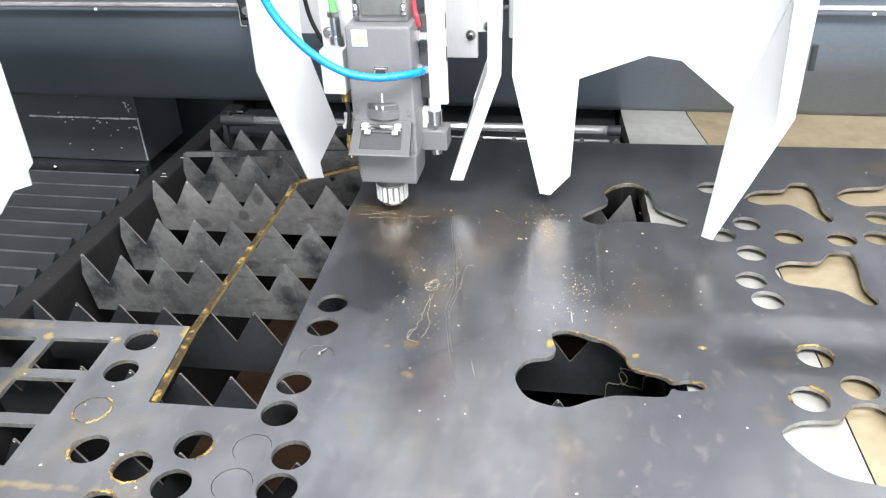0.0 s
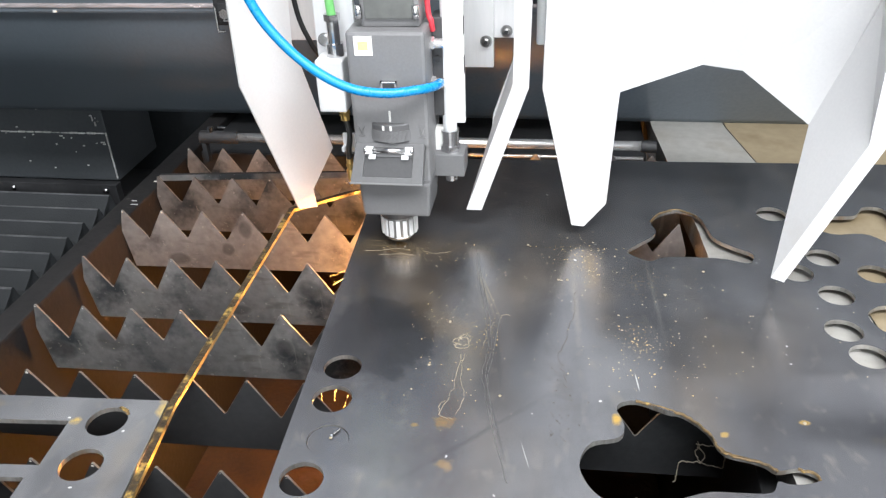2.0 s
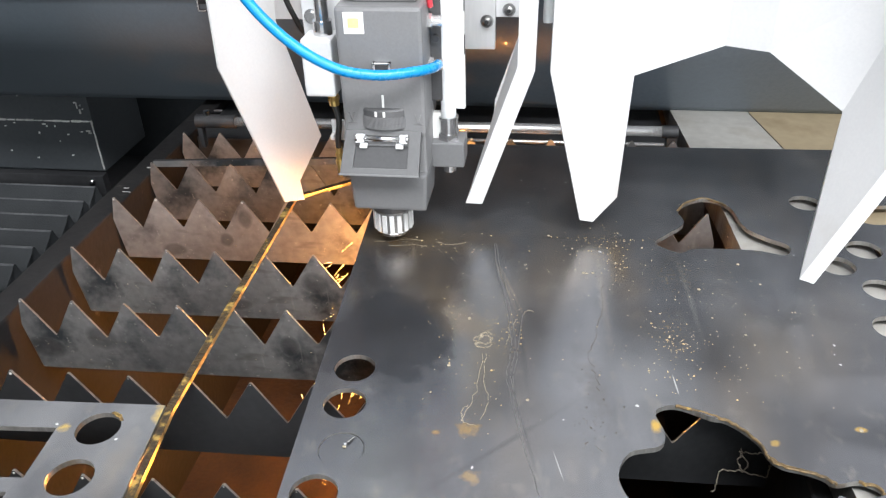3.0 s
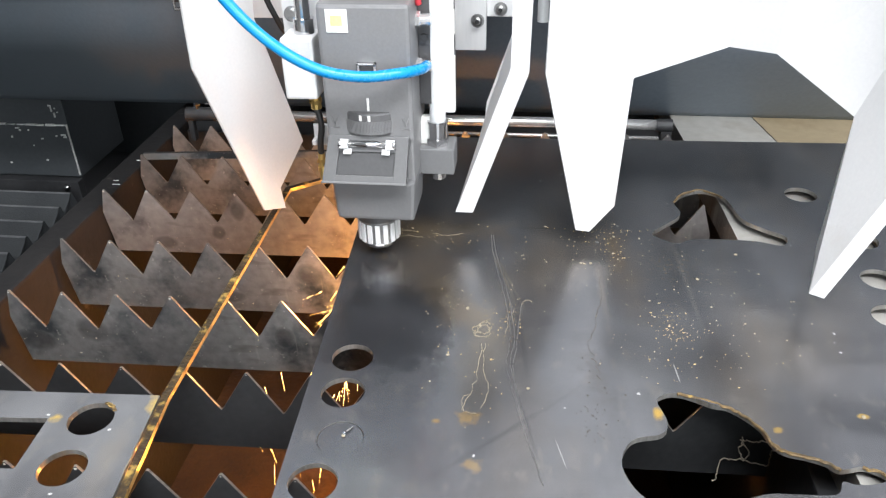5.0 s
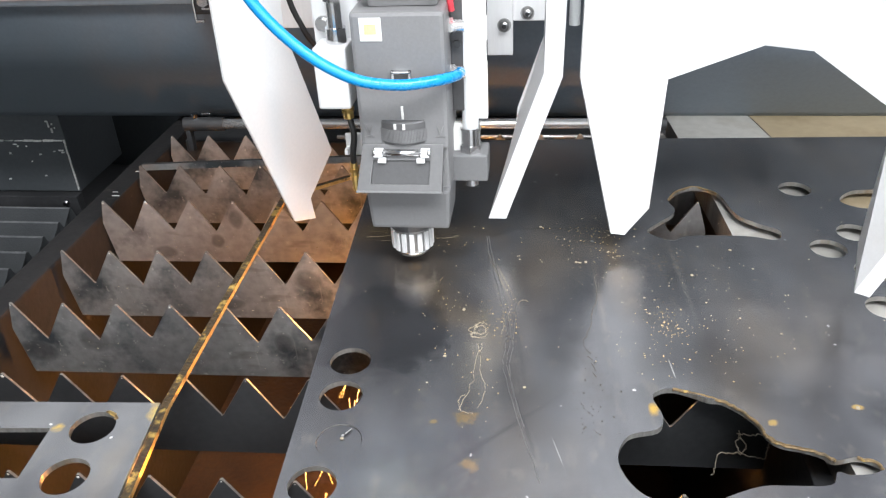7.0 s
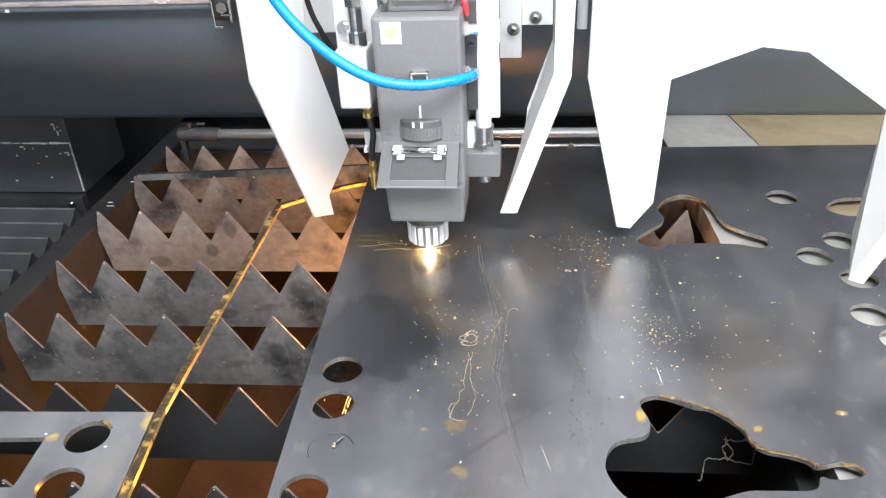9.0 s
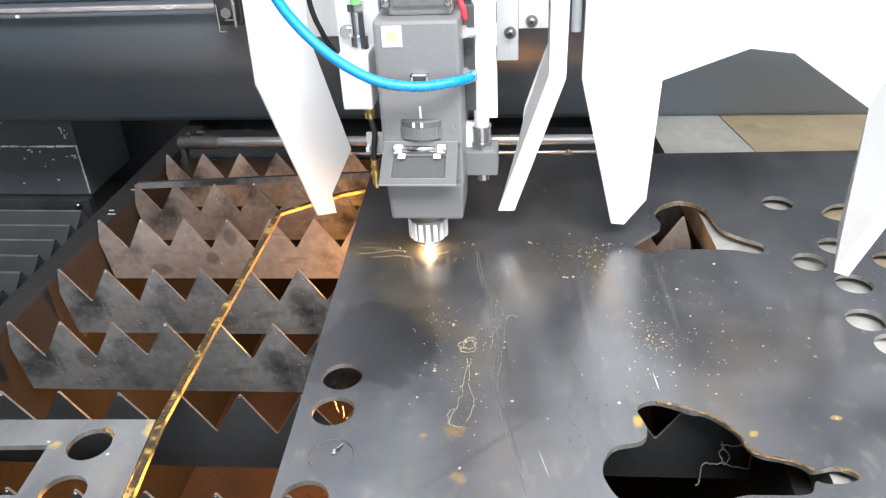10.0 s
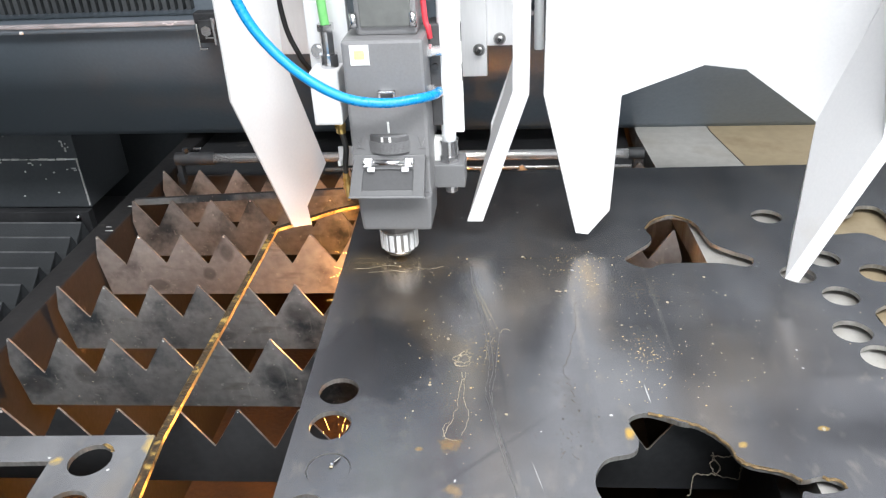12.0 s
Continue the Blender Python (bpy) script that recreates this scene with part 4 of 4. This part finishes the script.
# ---- laser head ----
head = thing("laser_head", "grey laser cutting head with a steel nozzle ring", "laser head")
CX = .036
part("lower_block", box(-.010, .083, -.102, -.030, .057, .106, .004, .06), M_LOWER, head)
part("body", box(-.011, .083, -.096, -.010, .152, .296, .004), M_HEAD, head)
part("middle", box(-.010, .082, -.092, -.015, .098, .156, .003), M_HEAD, head)


def on_drawer(u, v, lift=0.0):
    """A point of the sloping drawer front, u across and v up, lifted off it."""
    low, top = Vector((-.0155 + .0915 * u, -.118, .1125)), Vector((-.0085 + .0865 * u, -.098, .1585))
    return low.lerp(top, v) + Vector((0, -.917, .399)) * lift


def drawer_block(u0, u1, v0, v1, low, high, bevel=0.0):
    bm = bmesh.new()
    rings = [[bm.verts.new(on_drawer(u, v, h)) for u, v in ((u0, v0), (u1, v0), (u1, v1), (u0, v1))] for h in (low, high)]
    for a in range(4):
        bm.faces.new((rings[0][a], rings[0][(a + 1) % 4], rings[1][(a + 1) % 4], rings[1][a]))
    bm.faces.new(rings[0][::-1])
    bm.faces.new(rings[1])
    if bevel:
        bmesh.ops.bevel(bm, geom=list(bm.edges), offset=bevel, segments=2, profile=0.6, affect="EDGES")
    return bm


drawer = part("lens_drawer", drawer_block(0, 1, 0, 1, -.006, -.0015), M_HEAD_DARK, head, "grey lens drawer with a raised rim")
part("rim", join(drawer_block(0, .155, 0, 1, -.003, .0015, .0006), drawer_block(.845, 1, 0, 1, -.003, .0015, .0006), drawer_block(.15, .85, 0, .15, -.003, .0014, .0006), drawer_block(.15, .85, .66, 1, -.003, .0014, .0006)), M_DRAWER, drawer, "grey raised rim")
part("drawer_lip", drawer_block(-.01, 1.01, -.035, .012, -.004, .0026, .0006), M_LOWER, drawer, "pale lower lip")
for side in (-1, 1):
    u = .5 + side * .285
    part("latch", join(drawer_block(u - .055, u + .055, .72, .92, .001, .0075, .0012), drawer_block(min(u, u - side * .10), max(u, u - side * .10), .60, .72, .001, .0042, .0008)), M_ALU, drawer, "bright latch")
    part("latch_pin", rod(on_drawer(u + side * .065, .82, .004), on_drawer(u + side * .03, .82, .004), .0048, seg=16), M_CHROME, drawer, "round latch pin", True)
part("latch_bar", rod(on_drawer(.26, .82, .004), on_drawer(.74, .82, .004), .0036, seg=14), M_CHROME, drawer, "bright latch bar", True)
WX, WY, WR = CX, -.0685, .0360
part("focus_wheel", lathe([(WR - .001, .160), (WR, .162), (WR, .183), (WR - .001, .185)], (WX, WY, 0), 72), M_DRAWER, head, "grey knurled focus wheel")
for k in range(34):
    a = math.pi * (1.27 + 0.46 * k / 33)
    tooth = part("knurl", box(-.0005, .0005, -.0010, .0004, .1625, .1765), M_HEAD, head)
    tooth.matrix_basis = Matrix.Translation((WX + WR * math.cos(a), WY + WR * math.sin(a), 0)) @ pose(0, 0, 0, 0, 0, math.degrees(a) + 90)
for a in (-1.78, -1.52):
    part("wheel_mark", box(-.0014, .0014, -.0006, .0006, .1775, .1835), M_STICKER, head, "white wheel mark").matrix_basis = Matrix.Translation((WX + WR * math.cos(a), WY + WR * math.sin(a), 0)) @ pose(0, 0, 0, 0, 0, math.degrees(a) + 90)
part("index_mark", box(CX - .0012, CX + .0012, -.0972, -.0955, .186, .200), M_STICKER, head, "white index mark")
for sx in (-.006, .070):
    part("arrow_mark", join(box(sx, sx + .010, -.0966, -.0955, .1660, .1668), panel([[(sx + .0012, -.0963, .179), (sx + .0022, -.0963, .179), (sx + .0052, -.0963, .169), (sx + .0042, -.0963, .169)]], .0006), panel([[(sx + .0078, -.0963, .179), (sx + .0086, -.0963, .179), (sx + .0052, -.0963, .169), (sx + .0044, -.0963, .169)]], .0006)), M_SCREW, head, "pale engraved mark")
sticker = part("sticker", box(-.001, .021, -.0972, -.0955, .268, .291, .0006), M_STICKER, head, "square white warning sticker")
part("sticker_mark", box(.004, .016, -.0978, -.0965, .275, .285), M_YELLOW, sticker, "yellow symbol patch")
part("window_box", box(.004, .075, -.075, -.012, .296, .42, .004), M_HEAD, head)
part("window", box(.010, .069, -.079, -.074, .306, .40, .002), M_GLASS, head, "smoked inspection window")
for sx in (.003, .071):
    part("cap_screw", rod((sx, -.078, .306), (sx, -.078, .322), .0045, seg=14), M_CHROME, head, "bright cap screw", True)
part("upper_body", box(-.002, .080, -.070, .150, .42, .46, .003), M_HEAD, head)
NX, NY = .032, -.066
part("collar", lathe([(.0262, .047), (.0285, .058)], (NX, NY, 0), 40), M_HEAD_DARK, head, "dark collar")
ring = part("nozzle_ring", lathe([(.0120, .0070), (.0172, .0095), (.0196, .0125), (.0196, .0155), (.0215, .0175), (.0224, .021), (.0230, .043), (.0244, .0445), (.0244, .050)], (NX, NY, 0), 48), M_SCREW, head, "bright steel nozzle ring")
part("lower_rim", lathe([(.0198, .0125), (.0214, .0136), (.0214, .0158), (.0204, .0168)], (NX, NY, 0), 40), M_CHROME, ring, "bright lower rim", True)
for k in range(16):
    a = 2 * math.pi * (k + .3) / 16
    part("ring_rib", box(-.0028, .0028, -.0016, .0010, .0185, .0425, .0006), M_ALU, ring).matrix_basis = Matrix.Translation((NX + .0232 * math.cos(a), NY + .0232 * math.sin(a), 0)) @ pose(0, 0, 0, 0, 0, math.degrees(a) + 90)
part("nozzle_tip", lathe([(.0025, .0022), (.006, .005), (.009, .0075)], (NX, NY, 0), 24), M_BRASS, head, "copper nozzle tip")
part("valve_box", box(-.0555, -.0205, -.085, -.045, .192, .2575, .003), M_WHITE, head, "white valve box")
part("valve_fitting", join(rod((-.034, -.062, .257), (-.034, -.062, .273), .011, seg=18), rod((-.034, -.062, .273), (-.034, -.062, .306), .008, seg=18), rod((-.034, -.062, .300), (-.034, -.062, .308), .010, seg=6)), M_CHROME, head, "bright hose fitting")
part("valve_bracket", box(-.062, -.012, -.044, -.034, .195, .330, .001), M_ALU, head, "pale bracket plate")
part("cap_screw", join(rod((-.051, -.044, .272), (-.051, -.046, .272), .0085, seg=20), rod((-.051, -.046, .272), (-.051, -.050, .272), .0058, seg=20)), M_CHROME, head, "bright cap screw")
part("sensor_plug", join(rod((-.030, -.062, .174), (-.030, -.062, .192), .006, seg=12), rod((-.030, -.062, .180), (-.030, -.062, .185), .0072, seg=6)), M_BRASS, head, "brass plug")
part("brass_tip", join(rod((-.031, -.060, .086), (-.031, -.060, .120), .0040, seg=12), rod((-.031, -.060, .098), (-.031, -.060, .103), .0054, seg=10), rod((-.031, -.060, .108), (-.031, -.060, .112), .0052, seg=6), rod((-.031, -.060, .080), (-.031, -.060, .087), .0018, .0036, 10)), M_BRASS, head, "brass sensor tip")
part("tip_bracket", join(box(-.040, -.012, -.050, -.046, .124, .150, .001), box(-.040, -.036, -.060, -.046, .128, .134, .0006)), M_ALU, head, "pale bracket")
part("side_block", box(.082, .098, -.045, -.010, .175, .30, .002), M_HEAD_DARK, head)
part("tube_bracket", box(.0745, .1205, -.054, -.015, .094, .1255, .002), M_LOWER, head, "grey tube bracket")
part("spacer_plate", box(.080, .0985, -.040, -.030, .1255, .158, .001), M_STICKER, head, "pale spacer plate")
part("tube_fitting", join(rod((.101, -.038, .1265), (.101, -.038, .1525), .0112, seg=24), rod((.101, -.038, .1255), (.101, -.038, .134), .0132, seg=6), rod((.101, -.038, .1515), (.101, -.038, .1545), .0120, seg=24)), M_CHROME, head, "chrome tube fitting")
part("tube_rail", box(.106, .120, -.030, -.020, .160, .44, .001), M_STICKER, head, "pale rail")
part("tip_below", rod((.101, -.038, .083), (.101, -.038, .091), .008, seg=12), M_CHROME, head)
for z in (.271, .222):
    part("push_fitting", join(rod((.080, -.055, z), (.088, -.055, z), .0085, seg=6), rod((.088, -.055, z), (.099, -.055, z), .0062, seg=14)), M_SATIN, head, "bright push-in fitting")
part("cap_screw", rod((.090, -.046, .250), (.090, -.050, .250), .004, seg=12), M_FRAME, head)
part("hose_clip", join(box(.028, .048, -.102, -.096, .236, .2385, .0006), box(.028, .031, -.102, -.096, .228, .2385, .0006), box(.045, .048, -.102, -.096, .228, .2385, .0006)), M_CHROME, head, "bright hose clip")
for z in (.285, .236):
    part("rail_slot", box(.1195, .1203, -.0302, -.024, z - .010, z + .012), M_HEAD_DARK, head, "dark slot")

# ---- hoses and cables on the head ----
lines = []


def run(name, label, points, radius, material):
    ob = part(name, hose(points, radius), material, None, label, True)
    tagged(ob, label, "hose")
    lines.append(ob)


run("air_hose", "glossy blue air hose looping round the head", [(-.14, -.12, .60), (-.128, -.135, .46), (-.116, -.14, .398), (-.102, -.14, .343), (-.078, -.14, .303), (-.041, -.14, .267), (-.001, -.135, .2425), (.040, -.128, .234), (.076, -.115, .234), (.092, -.090, .230), (.094, -.062, .2245)], .0056, M_BLUE)
run("milky_hose", "milky white gas hose beside the head", [(.101, -.038, .151), (.102, -.038, .30), (.104, -.038, .45), (.106, -.03, .62)], .0092, M_MILKY)
run("green_hose", "green air hose above the valve", [(-.034, -.062, .304), (-.036, -.062, .36), (-.040, -.05, .62)], .0055, M_GREEN)
run("red_hose", "red air hose beside the head", [(.086, -.052, .286), (.085, -.055, .298), (.080, -.052, .34), (.075, -.04, .62)], .0034, M_RED)
run("black_cable", "thin black sensor cable", [(-.030, -.062, .176), (-.026, -.064, .155), (-.029, -.064, .135), (-.031, -.060, .118)], .0036, M_CABLE)
run("black_cable", "thin black cable beside the carriage", [(-.105, .10, .205), (-.115, .09, .23), (-.13, .09, .28), (-.132, .08, .40), (-.12, .05, .62)], .0036, M_CABLE)

# ---- sparks under the sheet ----
rnd = random.Random(7)


def spark_bundle(count, spread, top, low, width):
    out = bmesh.new()
    for _ in range(count):
        a, r = rnd.uniform(0, 2 * math.pi), spread * rnd.random() ** 0.7
        z0 = rnd.uniform(low + 0.03, top)
        ln = rnd.uniform(0.012, 0.040)
        f = (top - z0) / (top - low)
        x, y = r * f * math.cos(a), r * f * math.sin(a)
        d = Vector((math.cos(a) * r * 2, math.sin(a) * r * 2, -1)).normalized() * ln
        p = Vector((x, y, z0))
        u = d.cross(Vector((0.3, 1, 0.2))).normalized() * width
        w = d.cross(u).normalized() * width
        vs = [out.verts.new(p + q) for q in (u, -0.5 * u + 0.87 * w, -0.5 * u - 0.87 * w)]
        tip = out.verts.new(p + d)
        for i in range(3):
            out.faces.new((vs[i], vs[(i + 1) % 3], tip))
        out.faces.new(vs[::-1])
    return out


def spark_splash(count, width):
    """Short streaks thrown against the slats beside the cut."""
    out = bmesh.new()
    for _ in range(count):
        p = Vector((rnd.gauss(-0.080, 0.014), rnd.uniform(-0.020, 0.070), rnd.uniform(-0.100, -0.040)))
        d = Vector((rnd.uniform(-1.0, -0.3), rnd.uniform(-0.3, 0.3), rnd.uniform(-0.6, 0.15))).normalized() * rnd.uniform(0.010, 0.034)
        u = d.cross(Vector((0.3, 1, 0.2))).normalized() * width
        w = d.cross(u).normalized() * width
        vs = [out.verts.new(p + q) for q in (u, -0.5 * u + 0.87 * w, -0.5 * u - 0.87 * w)]
        tip = out.verts.new(p + d)
        for i in range(3):
            out.faces.new((vs[i], vs[(i + 1) % 3], tip))
        out.faces.new(vs[::-1])
    return out


def spark_field(count, width):
    """Streaks that bounce off the tray and fall, strewn towards the front of the bed."""
    out = bmesh.new()
    for _ in range(count):
        p = Vector((rnd.uniform(-0.14, -0.05), rnd.uniform(-0.20, 0.05), rnd.uniform(-0.32, -0.13)))
        d = Vector((rnd.uniform(-0.5, 0.2), rnd.uniform(-0.2, 0.2), -1)).normalized() * rnd.uniform(0.02, 0.06)
        u = d.cross(Vector((0.3, 1, 0.2))).normalized() * width
        w = d.cross(u).normalized() * width
        vs = [out.verts.new(p + q) for q in (u, -0.5 * u + 0.87 * w, -0.5 * u - 0.87 * w)]
        tip = out.verts.new(p + d)
        for i in range(3):
            out.faces.new((vs[i], vs[(i + 1) % 3], tip))
        out.faces.new(vs[::-1])
    return out


sparks = part("spark_shower", join(spark_bundle(110, 0.13, -0.012, -0.22, 0.00022), spark_field(45, 0.00018)), M_SPARK)
splash = part("spark_splash", spark_splash(30, 0.00012), M_SPARK)
tagged(splash, "orange sparks bouncing off the slats", "sparks", "", "stuff")
tagged(sparks, "orange sparks spraying below the sheet", "sparks", "", "stuff")
jet = part("spark_jet", lathe([(.0015, -.050), (.005, -.040), (.005, -.018), (.0025, -.009)], (0, 0, 0), 10), M_JET)
# Glowing rod added out of sight, only to throw orange light on the tray.
part("tray_glow", lathe([(.0012, -.56), (.0026, -.53), (.0026, -.34), (.0012, -.28)], (0, 0, 0), 8), M_TRAY_GLOW, jet, "unseen glowing rod added to light the slag tray")
tagged(jet, "bright orange jet of molten metal below the sheet", "spark jet")
spot = part("cut_glow", join(lathe([(.0008, -.003), (.0048, -.001), (.0056, .0015), (.0036, .0045), (.0008, .007)], (0, 0, 0), 16), rod((0, -.004, .001), (.001, -.030, .001), .0012, .0002, 6)), M_PLASMA, None, "", True)
tagged(spot, "dazzling glow where the beam meets the steel", "glow")

# ---- what moves ----
TRACE = [(0.0, 0.0017, -0.0074, 0.0034), (0.5, 0.0012, -0.0042, -0.0009), (1.0, 0.0021, -0.0067, -0.0006), (1.5, 0.001, -0.0037, -0.0008), (2.0, -0.007, -0.0033, -0.0003),
         (2.5, -0.0177, -0.0113, 0.0001), (3.0, -0.0264, -0.0229, 0.0014), (3.5, -0.0312, -0.0356, 0.0018), (4.0, -0.0335, -0.0485, 0.0025), (4.5, -0.0321, -0.0614, 0.0026),
         (5.0, -0.029, -0.0735, 0.0031), (5.5, -0.0195, -0.0833, 0.0039), (6.0, -0.0068, -0.0873, 0.0044), (6.5, 0.0055, -0.0868, 0.0038), (7.0, 0.0176, -0.0836, 0.0043),
         (7.5, 0.0272, -0.0769, 0.0036), (8.0, 0.0346, -0.0664, 0.0029), (8.5, 0.0389, -0.0544, 0.0022), (9.0, 0.0408, -0.0419, 0.0021), (9.5, 0.0403, -0.0283, 0.002),
         (10.0, 0.0395, -0.0152, 0.0018), (10.5, 0.0386, -0.0001, 0.001), (11.0, 0.0311, 0.0062, -0.0001), (11.5, 0.0185, 0.0029, -0.0007), (12.0, 0.006, 0.0022, -0.001)]


def motions():
    for ob in (carriage, head, *lines):
        walk(ob, [(t, pose(x, y, z)) for t, x, y, z in TRACE])
    walk(beam, [(t, pose(0, y, 0)) for t, x, y, z in TRACE])
    walk(plate, [(t, pose(0, y, 0)) for t, x, y, z in TRACE])
    for k, fold in enumerate(folds):
        f = 1 - k / FOLDS
        y0, lift = (0.590, 0.008) if k == 0 else (0.535 - 0.066 * (k - 1), 0)
        walk(fold, [(t, pose(0, y0 + y * f, lift)) for t, x, y, z in TRACE])
    rows = []
    for k in range(0, 121):
        t = k / 10
        a = [r for r in TRACE if r[0] <= t + 1e-6][-1]
        b = [r for r in TRACE if r[0] >= t - 1e-6][0]
        f = 0 if b[0] == a[0] else (t - a[0]) / (b[0] - a[0])
        x, y = NX + a[1] + (b[1] - a[1]) * f, NY + a[2] + (b[2] - a[2]) * f
        rows.append((t, x, y))
    on = lambda t: t > 1.35
    walk(jet, [(t, pose(x, y, 0 if on(t) else -0.85)) for t, x, y in rows])
    walk(sparks, [(t, pose(x, y, 0 if on(t) else -0.85, 0, 0, 25 * math.sin(k * 1.7))) for k, (t, x, y) in enumerate(rows)])
    lively = lambda t: 1.35 < t < 5.3 or t > 10.7
    walk(splash, [(t, pose(x + 0.006 * math.sin(9 * t), y + 0.010 * math.sin(7 * t), 0 if lively(t) else -0.085 if on(t) else -0.85, 0, 12 * math.sin(k * 2.1), 20 * math.sin(k * 1.3))) for k, (t, x, y) in enumerate(rows)])
    bright = lambda t: 1.35 < t < 1.85 or 8.3 < t < 10.65
    walk(spot, [(t, pose(x, y, 0.003 if bright(t) else -0.012 if on(t) else -0.85)) for t, x, y in rows])


motions()
